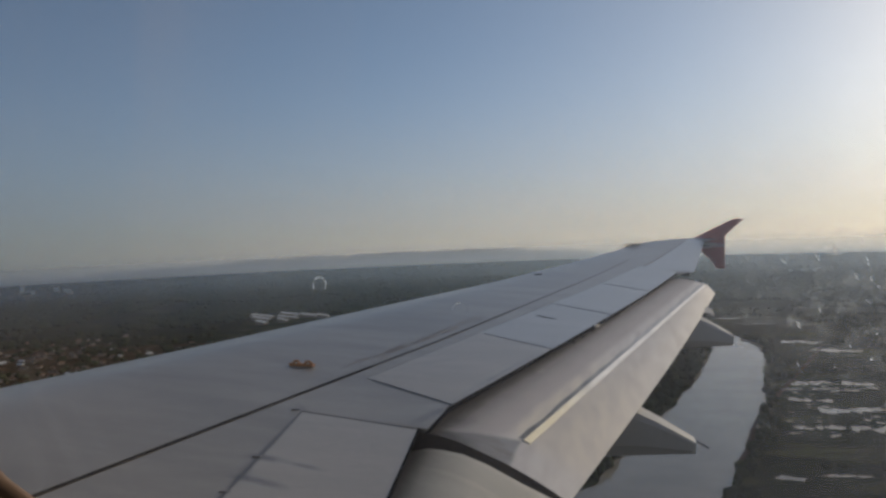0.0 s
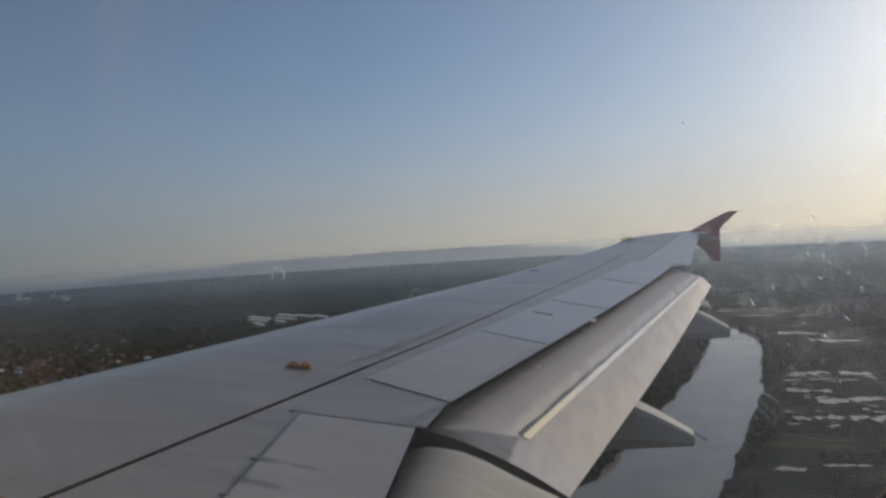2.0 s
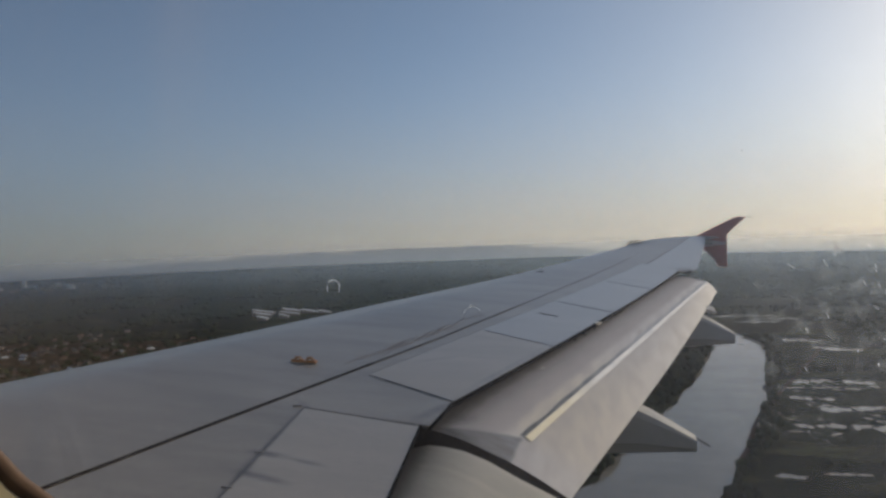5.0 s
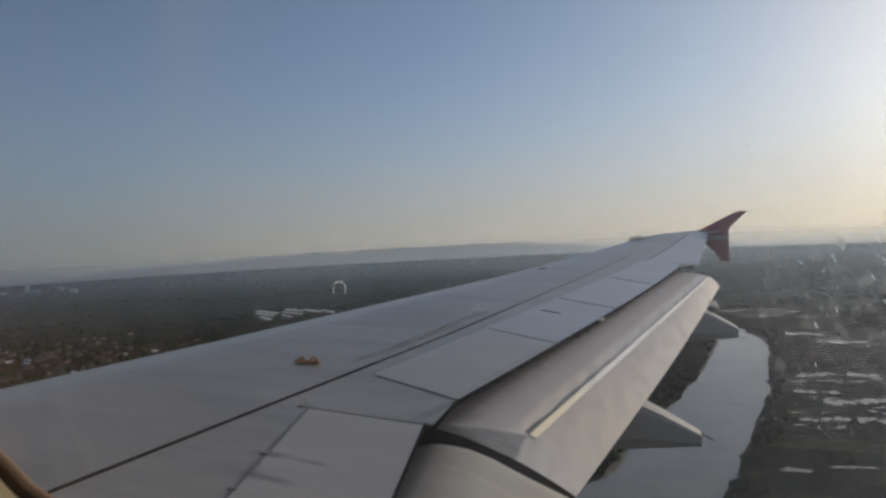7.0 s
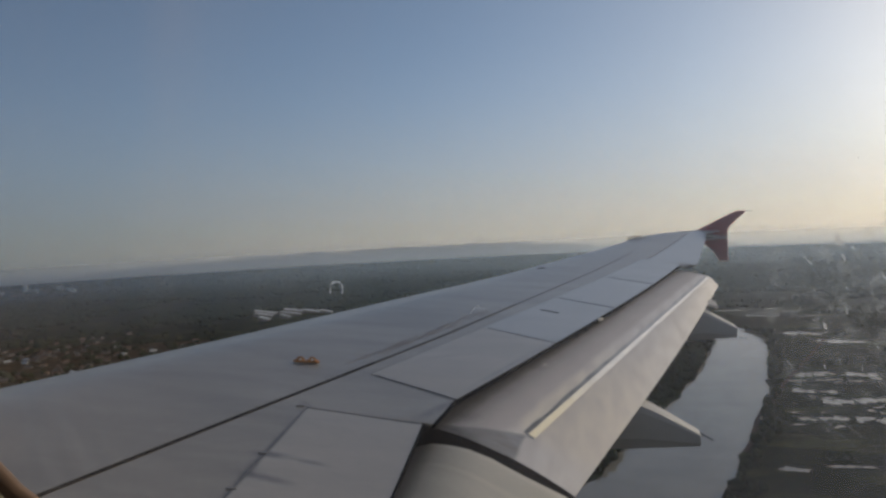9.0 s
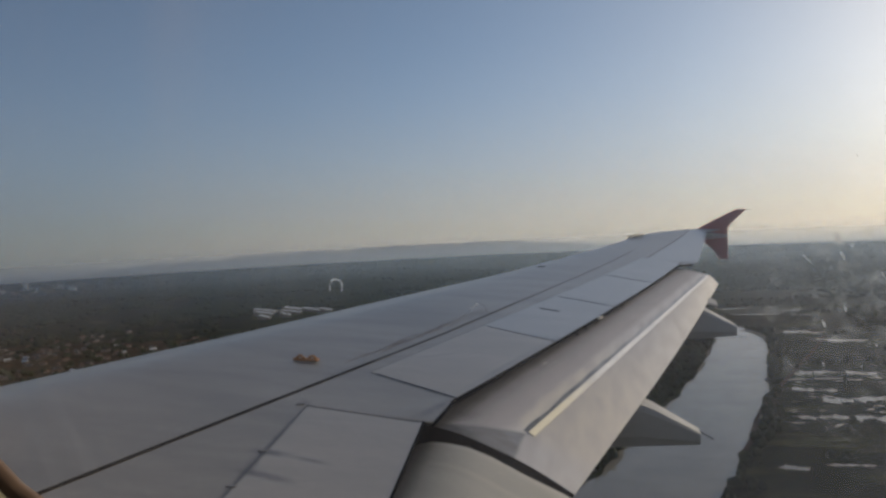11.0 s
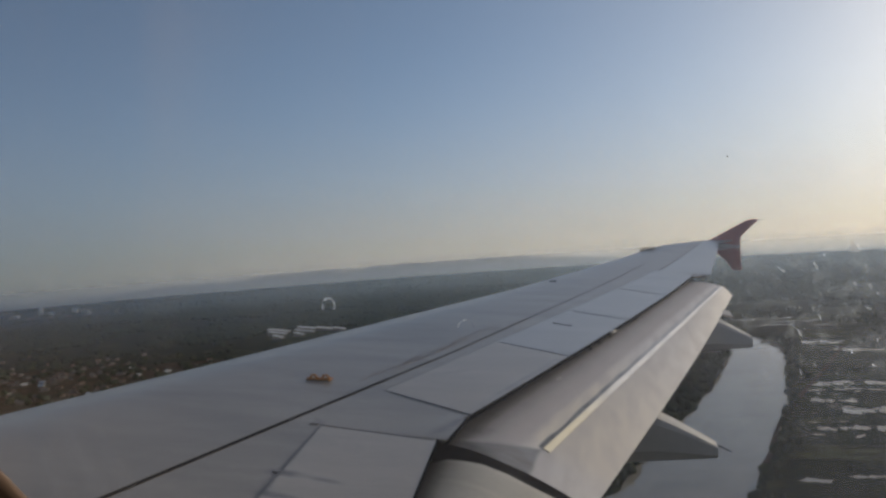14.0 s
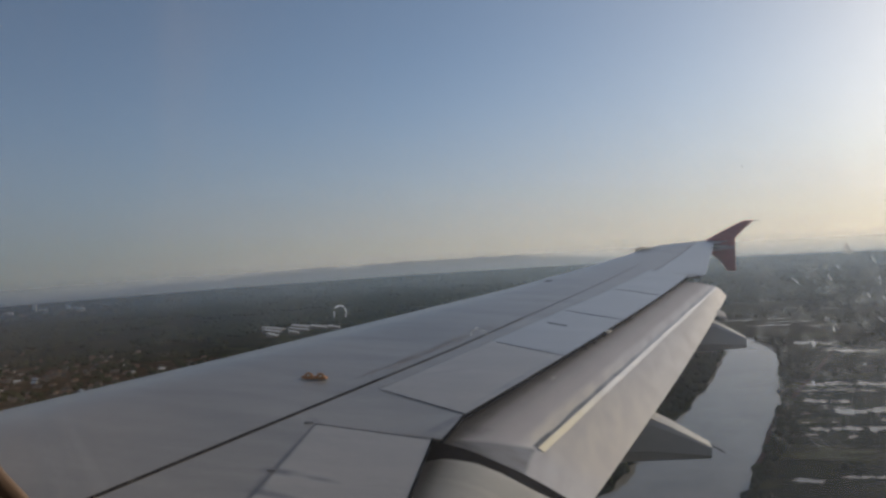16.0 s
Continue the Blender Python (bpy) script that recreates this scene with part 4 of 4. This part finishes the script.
# flooded ponds
def pond(x, y, w, d, turn, seed):
    """A shallow pool with ragged shores: bays, spits and narrow necks along its length."""
    steps = max(8, int(w / 1.6))
    verts = []
    for i in range(steps + 1):
        u = i / steps
        px = (u - 0.5) * w
        taper = min(1.0, 6 * u + 0.1, 6 * (1 - u) + 0.1)
        for side in (1, -1):
            at = Vector((px * 0.11 + seed * 7.3, side * 4.0, seed * 0.9))
            reach = 0.42 + 0.75 * noise.noise(at) + 0.5 * noise.noise(at * 3.1)
            verts.append((px, side * d * 0.55 * taper * max(0.05, reach) + d * 0.25 * noise.noise(Vector((px * 0.05, seed * 2.1, 5))), 0.0))
    me = mesh("pond", verts, grid_faces(steps + 1, 2), POOL)
    ob = tagged(new("pond", me), "shallow flooded pond shining among dark fields", "pond", group="flooded ponds", kind="")
    ob.matrix_world = pose(x, y, 0.2, 0, 0, turn)
    return ob


PONDS = [(285, 1640, 150, 24, 7), (335, 1590, 110, 16, 5), (290, 1545, 90, 18, 4), (390, 1525, 100, 14, 3)]
rnd = random.Random(5)
# rows of flooded plots: distance, from, to, plots, depth
for y, x0, x1, n, d in ((1318, 285, 345, 2, 26), (1228, 300, 402, 2, 30), (985, 214, 312, 3, 26), (955, 212, 318, 5, 10), (897, 200, 250, 3, 18), (858, 220, 316, 3, 34), (780, 176, 272, 4, 22), (636, 130, 202, 2, 9)):
    for k in range(n):
        w = (x1 - x0) / n
        PONDS.append((x0 + w * (k + rnd.uniform(0.3, 0.7)), y + rnd.gauss(0, 4), w * rnd.uniform(0.65, 1.15), d * rnd.uniform(1.0, 1.7), rnd.uniform(-3, 5)))
# puddles strewn between the plots
for k in range(34):
    y = rnd.choice((rnd.gauss(965, 30), rnd.gauss(880, 35), rnd.gauss(790, 25), rnd.gauss(1260, 60)))
    PONDS.append((y * rnd.uniform(0.225, 0.335), y, rnd.uniform(4, 16), rnd.uniform(5, 14), rnd.uniform(-4, 6)))
for i, p in enumerate(PONDS):
    pond(*p, i)

# a dirt track between the ponds
TRACK = spline([(112, 672, 0), (126, 715, 0), (146, 790, 0), (192, 912, 0), (276, 1115, 0), (338, 1275, 0)], 8)
verts = []
for i, q in enumerate(TRACK):
    d = TRACK[min(i + 1, len(TRACK) - 1)][:2] - TRACK[max(i - 1, 0)][:2]
    d = d / np.linalg.norm(d)
    k = 2.3 + 0.5 * math.sin(i * 1.9)
    verts += [(q[0] - d[1] * k, q[1] + d[0] * k, 0.3), (q[0] + d[1] * k, q[1] - d[0] * k, 0.3)]
EARTH = material("trodden earth", plain((0.055, 0.040, 0.030), 0.95, 0.0, 0.6, 0.08, gloss=0.02))
tagged(new("dirt_track", mesh("dirt_track", verts, grid_faces(len(TRACK), 2), EARTH)), "narrow brown dirt track through dark fields", "track", kind="structure")

# woods
def leaf_mound(level, seed):
    bm = bmesh.new()
    bmesh.ops.create_icosphere(bm, subdivisions=level, radius=1.0)
    rnd = random.Random(seed)
    off = Vector((rnd.uniform(0, 50), rnd.uniform(0, 50), rnd.uniform(0, 50)))
    v = []
    for q in bm.verts:
        k = 1 + 0.55 * noise.noise(q.co * 1.7 + off) + 0.25 * noise.noise(q.co * 4.0 + off)
        v.append(q.co * k)
    f = [tuple(x.index for x in fc.verts) for fc in bm.faces]
    bm.free()
    return np.array([tuple(q) for q in v]), np.array(f)


def crowns_material(nt, bsdf):
    geo = nt.nodes.new("ShaderNodeNewGeometry")
    isle = geo.outputs["Random Per Island"]
    tone = ramp(nt, isle, [(0.0, (0.022, 0.034, 0.020)), (0.5, (0.028, 0.042, 0.021)), (0.85, (0.036, 0.050, 0.025)), (1.0, (0.048, 0.056, 0.030))])
    fine = noise_tex(nt, coords(nt), 0.7, 4.0, 0.7)
    nt.links.new(mix(nt, 0.45, tone, ramp(nt, fine, [(0.35, (0.3, 0.3, 0.3)), (0.65, (1, 1, 1))]), "MULTIPLY"), bsdf.inputs["Base Color"])
    bsdf.inputs["Roughness"].default_value = 0.9
    bsdf.inputs["Specular IOR Level"].default_value = 0.02


CROWN = material("tree crowns", crowns_material)
RIVER_XY = np.array([q[:2] for q in RIVER])
RIVER_W = np.array([q[2] for q in RIVER])


CLEARINGS = [(-790, 1740, 230, 190, 0)]    # open yards about the white sheds: x, y, width, depth


def dry(x, y):
    if np.min(np.hypot(RIVER_XY[:, 0] - x, RIVER_XY[:, 1] - y) - RIVER_W) < 3.0:
        return False
    for px, py, w, d, _ in PONDS + CLEARINGS:
        for k in (1.0, 1.015, 1.03, 1.045, 1.06, 1.075, 1.09, 1.11):
            if abs(x * k - px) < w * 0.5 + 5 and abs(y * k - py) < d * 0.5 + 12:
                return False
    return True


def woods(name, label, places, level):
    kinds = [leaf_mound(level, s) for s in range(5)]
    rnd = random.Random(4)
    vs, fs, at = [], [], 0
    for x, y, size in places:
        v, f = kinds[rnd.randrange(5)]
        a = rnd.uniform(0, math.tau)
        c, s = math.cos(a), math.sin(a)
        hgt = min(size * rnd.uniform(0.85, 1.5), rnd.uniform(4.5, 6.5))
        w = v * (size, size * rnd.uniform(0.8, 1.2), hgt)
        w = np.stack([w[:, 0] * c - w[:, 1] * s + x, w[:, 0] * s + w[:, 1] * c + y, w[:, 2] + hgt * 0.75], 1)
        vs.append(w)
        fs.append(f + at)
        at += len(v)
    v, f = np.concatenate(vs), np.concatenate(fs)
    me = bpy.data.meshes.new(name)
    me.vertices.add(len(v))
    me.vertices.foreach_set("co", v.astype(np.float32).ravel())
    me.loops.add(f.size)
    me.loops.foreach_set("vertex_index", f.astype(np.int32).ravel())
    me.polygons.add(len(f))
    me.polygons.foreach_set("loop_start", np.arange(0, f.size, 3, dtype=np.int32))
    me.polygons.foreach_set("loop_total", np.full(len(f), 3, dtype=np.int32))
    me.update(calc_edges=True)
    me.materials.append(CROWN)
    return tagged(new(name, me), label, "woods", kind="stuff")


rnd = random.Random(11)
near, far = [], []
while len(near) + len(far) < 29000:
    ang = radians(rnd.uniform(-52, 24))
    dist = math.sqrt(rnd.uniform(430 ** 2, 4350 ** 2))
    if rnd.random() < (dist - 1700) / 3000:
        continue
    x, y = math.sin(ang) * dist, math.cos(ang) * dist
    dens = noise.noise(Vector((x, y, 0)) * 0.0035) + 0.5 * noise.noise(Vector((x, y, 7)) * 0.012)
    bank = np.min(np.hypot(RIVER_XY[:, 0] - x, RIVER_XY[:, 1] - y) - RIVER_W)
    near_river = bank < 60
    if x > 100 and y < 1800 and bank > 22 + 14 * noise.noise(Vector((x, y, 3)) * 0.01):
        clump = noise.noise(Vector((x * 0.012, y * 0.035, 5)))
        if rnd.random() > (0.9 if clump > 0.05 else 0.025) or not dry(x, y):
            continue
        near.append((x, y, rnd.uniform(1.0, 2.8) if clump < 0.05 else rnd.uniform(1.4, 3.6)))
        continue
    if ((-1.08 < x / y < -0.50 and 840 < y < 1540) or (math.degrees(ang) < -36 and 3150 < dist < 4100)) and rnd.random() < 0.90:
        continue
    if not near_river and dens < rnd.uniform(-0.35, 0.05):
        continue
    if not dry(x, y):
        continue
    (near if dist < 1100 else far).append((x, y, rnd.uniform(2.8, 5.4) * (1.0 if dist < 900 else min(3.0, 1 + (dist - 900) / 800))))
woods("riverside_woods", "dense dark green tree crowns along the river banks", near, 2)
woods("distant_woods", "dark hazy woods over flat land", far, 1)

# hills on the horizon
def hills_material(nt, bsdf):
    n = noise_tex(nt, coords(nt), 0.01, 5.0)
    # distance haze put into the base colour as a pale blue
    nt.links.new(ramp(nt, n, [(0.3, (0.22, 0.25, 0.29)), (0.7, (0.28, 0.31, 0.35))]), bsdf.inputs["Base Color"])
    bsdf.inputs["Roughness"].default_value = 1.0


HILLS = material("hills in haze colour", hills_material)
verts = []
N = 1440
for i in range(N + 1):
    a = math.tau * i / N
    way = Vector((math.sin(a), math.cos(a), 0))
    off = (math.degrees(a) + 180) % 360 - 180
    hgt = 74 + 22 * noise.noise(way * 4 + Vector((0, 0, 1))) + 24 * noise.noise(way * 15 + Vector((0, 0, 2))) + 20 * noise.noise(way * 34) + 12 * noise.noise(way * 80)
    hgt = max(10, hgt) * (0.10 + 0.90 * math.exp(-((off + 16) / (22 if off < -16 else 15)) ** 4))
    for rr, zz in ((4600, -2), (4680, hgt * 0.6), (4760, hgt), (4790, -2)):
        verts.append((math.sin(a) * rr, math.cos(a) * rr, zz))
hills = tagged(new("backdrop_hills", mesh("backdrop_hills", verts, grid_faces(N + 1, 4), HILLS, True)), "low hills coloured haze blue along the horizon", "hills", kind="structure")

# aerial haze put in as thin see-through sheets that catch the sunlight
def haze_sheet_material(low, mid, top, dense, tint):
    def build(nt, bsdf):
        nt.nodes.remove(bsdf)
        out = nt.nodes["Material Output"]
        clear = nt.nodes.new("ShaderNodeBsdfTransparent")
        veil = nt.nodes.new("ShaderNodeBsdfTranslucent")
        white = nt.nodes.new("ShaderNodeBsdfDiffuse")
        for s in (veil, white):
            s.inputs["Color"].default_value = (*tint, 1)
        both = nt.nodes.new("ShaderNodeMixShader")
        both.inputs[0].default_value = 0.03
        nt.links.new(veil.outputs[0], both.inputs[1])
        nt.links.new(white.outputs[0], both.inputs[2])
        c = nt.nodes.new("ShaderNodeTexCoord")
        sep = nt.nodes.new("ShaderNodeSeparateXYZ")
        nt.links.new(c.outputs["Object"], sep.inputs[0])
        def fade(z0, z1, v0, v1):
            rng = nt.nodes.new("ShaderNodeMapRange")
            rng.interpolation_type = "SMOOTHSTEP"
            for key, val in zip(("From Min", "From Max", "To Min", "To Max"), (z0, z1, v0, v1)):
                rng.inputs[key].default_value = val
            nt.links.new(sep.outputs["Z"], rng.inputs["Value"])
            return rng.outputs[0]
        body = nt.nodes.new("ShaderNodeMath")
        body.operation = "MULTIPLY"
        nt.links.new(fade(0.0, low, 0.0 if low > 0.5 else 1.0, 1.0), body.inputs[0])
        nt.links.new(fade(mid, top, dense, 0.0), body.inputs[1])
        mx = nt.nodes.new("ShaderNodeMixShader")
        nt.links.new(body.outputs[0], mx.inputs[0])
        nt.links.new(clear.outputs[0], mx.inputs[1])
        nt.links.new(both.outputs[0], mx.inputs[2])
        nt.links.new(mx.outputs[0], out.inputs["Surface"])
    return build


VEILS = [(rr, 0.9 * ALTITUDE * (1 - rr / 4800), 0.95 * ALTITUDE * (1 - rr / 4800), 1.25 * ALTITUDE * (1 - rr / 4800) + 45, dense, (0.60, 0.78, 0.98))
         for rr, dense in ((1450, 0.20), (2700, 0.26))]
# the tall outermost sheets tint the low sky as haze would
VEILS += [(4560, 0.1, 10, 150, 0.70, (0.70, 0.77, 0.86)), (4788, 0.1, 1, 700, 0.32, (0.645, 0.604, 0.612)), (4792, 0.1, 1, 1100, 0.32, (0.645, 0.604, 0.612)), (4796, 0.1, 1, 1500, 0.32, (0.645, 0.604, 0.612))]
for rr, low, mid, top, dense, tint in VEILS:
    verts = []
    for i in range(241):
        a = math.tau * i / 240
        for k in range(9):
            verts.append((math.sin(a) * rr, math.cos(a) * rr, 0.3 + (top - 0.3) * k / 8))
    veil = tagged(new("haze_sheet", mesh("haze_sheet", verts, grid_faces(241, 9), material("thin haze sheet", haze_sheet_material(low, mid, top, dense, tint)), True)), "thin pale sheet standing in for haze over the distant land", "mist", group="mist veils", kind="structure")
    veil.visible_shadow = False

# a thin smoke plume over the far woods
def plume_material(nt, bsdf):
    nt.nodes.remove(bsdf)
    clear, veil = nt.nodes.new("ShaderNodeBsdfTransparent"), nt.nodes.new("ShaderNodeBsdfTranslucent")
    veil.inputs["Color"].default_value = (0.9, 0.9, 0.88, 1)
    puffs = ramp(nt, noise_tex(nt, coords(nt), 0.06, 4.0), [(0.35, (0.08, 0.08, 0.08)), (0.65, (0.5, 0.5, 0.5))])
    mx = nt.nodes.new("ShaderNodeMixShader")
    nt.links.new(puffs, mx.inputs[0])
    nt.links.new(clear.outputs[0], mx.inputs[1])
    nt.links.new(veil.outputs[0], mx.inputs[2])
    nt.links.new(mx.outputs[0], nt.nodes["Material Output"].inputs["Surface"])


rings = []
for k in range(10):
    t = k / 9
    c = Vector((-14 * t * t, 0, 66 * t))
    r = 26 * (1 - 0.85 * t)
    rings.append([c + Vector((math.cos(q) * r, math.sin(q) * r, 3 * math.sin(3 * q + k))) * (1 + 0.12 * math.sin(2 * q + k * 1.7)) for q in np.linspace(0, math.tau, 15)[:-1]])
plume = tagged(new("smoke_plume", loft("smoke_plume", rings, material("thin white smoke", plume_material), True, False)), "thin white smoke plume rising from far woods", "smoke")
plume.matrix_world = pose(1142, 4001, 0)
plume.visible_shadow = False

# bare brown earth among the houses
def soil_material(nt, bsdf):
    n = noise_tex(nt, coords(nt), 0.03, 6.0, 0.7)
    nt.links.new(ramp(nt, n, [(0.35, (0.010, 0.010, 0.005)), (0.5, (0.035, 0.024, 0.014)), (0.65, (0.085, 0.050, 0.030))]), bsdf.inputs["Base Color"])
    bsdf.inputs["Roughness"].default_value = 0.95
    bsdf.inputs["Specular IOR Level"].default_value = 0.02


SOIL = material("bare brown earth", soil_material)
pts = []
for i in range(60):
    q = math.tau * i / 60
    k = 1 + 0.35 * noise.noise(Vector((math.cos(q) * 1.6, math.sin(q) * 1.6, 9))) + 0.15 * noise.noise(Vector((math.cos(q) * 6, math.sin(q) * 6, 3)))
    u, v = 330 * k * math.cos(q), 230 * k * math.sin(q)
    pts.append((-930 + u * 0.8 - v * 0.6, 1090 + u * 0.6 * 0.6 + v, 0.2))
tagged(new("town_ground", mesh("town_ground", pts, [tuple(range(60))], SOIL)), "bare brown earth of a small town", "ground", kind="structure")

# town roofs
def house_mesh(w, d, h, mat_wall, mat_roof):
    verts = [(-w, -d, 0), (w, -d, 0), (w, d, 0), (-w, d, 0), (-w, -d, h), (w, -d, h), (w, d, h), (-w, d, h)]
    walls = mesh("wall", verts, [(0, 1, 5, 4), (1, 2, 6, 5), (2, 3, 7, 6), (3, 0, 4, 7)], mat_wall)
    o = 0.6
    rv = [(-w - o, -d - o, h - 0.2), (w + o, -d - o, h - 0.2), (w + o, d + o, h - 0.2), (-w - o, d + o, h - 0.2), (-w - o, 0, h + d * 0.7), (w + o, 0, h + d * 0.7)]
    roof = mesh("roof", rv, [(0, 1, 5, 4), (2, 3, 4, 5), (0, 4, 3), (1, 2, 5), (3, 2, 1, 0)], mat_roof)
    return walls, roof


WALL = material("whitewashed walls", plain((0.24, 0.19, 0.15), 0.8, 0, 0.4, 0.4))
ROOFS = [material("pale metal roof", plain((0.66, 0.64, 0.60), 0.75, 0.0, 0.15, 0.5)), material("rusty tile roof", plain((0.14, 0.070, 0.045), 0.8, 0.0, 0.4, 0.6)), material("grey sheet roof", plain((0.085, 0.078, 0.072), 0.7, 0.0, 0.3, 0.5))]
LOOKS = [("low whitewashed house with a pale metal roof", 0), ("low house with a rusty tile roof", 1), ("low house with a grey sheet roof", 2)]
templates = []
for label, k in LOOKS:
    walls, roof = house_mesh(5.2, 3.3, 3.0, WALL, ROOFS[k])
    hs = tagged(new("house"), label, "house", group="houses of the town")
    part("wall", walls, hs)
    part("roof", roof, hs)
    templates.append(hs)
placed = [False] * 3
rnd = random.Random(21)
count = 0
while count < 140:
    k = rnd.random()
    if k < 0.84:
        y = rnd.triangular(860, 1500, 1080)
        x = rnd.triangular(-1.02, -0.55, -0.92) * y + rnd.gauss(0, 30)
    else:
        x, y = rnd.gauss(-2430, 180), rnd.gauss(2760, 120)
    i = rnd.choice((0, 0, 1, 1, 1, 1, 1, 2, 2, 2, 2, 2))
    m = pose(x, y, 0, 0, 0, rnd.uniform(0, 180))
    if not placed[i]:
        templates[i].matrix_world = m
        placed[i] = True
    else:
        copy_thing(templates[i], m)
    count += 1


# long white sheds with one sloping roof each
def shed(x, y, w, d, turn):
    ob = tagged(new("shed"), "long low white shed with a sloping sheet roof", "shed", group="white sheds")
    hi, lo = 9.5, 3.5
    v = [(-w, -d, 0), (w, -d, 0), (w, d, 0), (-w, d, 0), (-w, -d, hi), (w, -d, lo), (w, d, lo), (-w, d, hi)]
    part("wall", mesh("wall", v, [(0, 1, 5, 4), (1, 2, 6, 5), (2, 3, 7, 6), (3, 0, 4, 7)], WALL), ob)
    o = 1.2
    r = [(-w - o, -d - o, hi + 0.3), (w + o, -d - o, lo + 0.1), (w + o, d + o, lo + 0.1), (-w - o, d + o, hi + 0.3)]
    r += [(a, b, c + 0.4) for a, b, c in r]
    part("roof", mesh("roof", r, [(3, 2, 1, 0), (4, 5, 6, 7), (0, 1, 5, 4), (1, 2, 6, 5), (2, 3, 7, 6), (3, 0, 4, 7)], ROOFS[0]), ob)
    ob.matrix_world = pose(x, y, 0, 0, 0, turn)


for spec in ((-872, 1770, 30, 9, -4), (-806, 1800, 27, 10, -2), (-745, 1775, 24, 9, -6), (-700, 1760, 15, 8, 3), (-850, 1715, 24, 8, -3), (-785, 1735, 26, 7, 2), (-812, 1640, 13, 7, -8), (-775, 1680, 12, 6, 4)):
    shed(*spec)


# taller white blocks of the far town
def block(x, y, w, d, h, turn):
    ob = tagged(new("building"), "plain white block of flats in the hazy town", "building", group="far town blocks")
    part("wall", box("wall", (w, d, h), (0, 0, h / 2), ROOFS[0]), ob)
    part("roof", box("roof", (w + 0.6, d + 0.6, 0.7), (0, 0, h + 0.35), ROOFS[2]), ob)
    for i in range(3):
        for j in range(max(1, int(h / 5))):
            part("window", box("window", (w / 6, 0.2, 1.8), (-w / 3 + i * w / 3, -d / 2 - 0.08, 2.5 + j * 4.5), DARK_TONE), ob)
    ob.matrix_world = pose(x, y, 0, 0, 0, turn)


for spec in ((-2560, 2830, 16, 14, 34, 30), (-2480, 2790, 34, 14, 14, 40), (-2330, 2830, 30, 14, 13, 28), (-2440, 2900, 20, 14, 18, 35), (-2250, 2750, 26, 12, 11, 20), (-2600, 2720, 40, 14, 10, 35)):
    block(*spec)
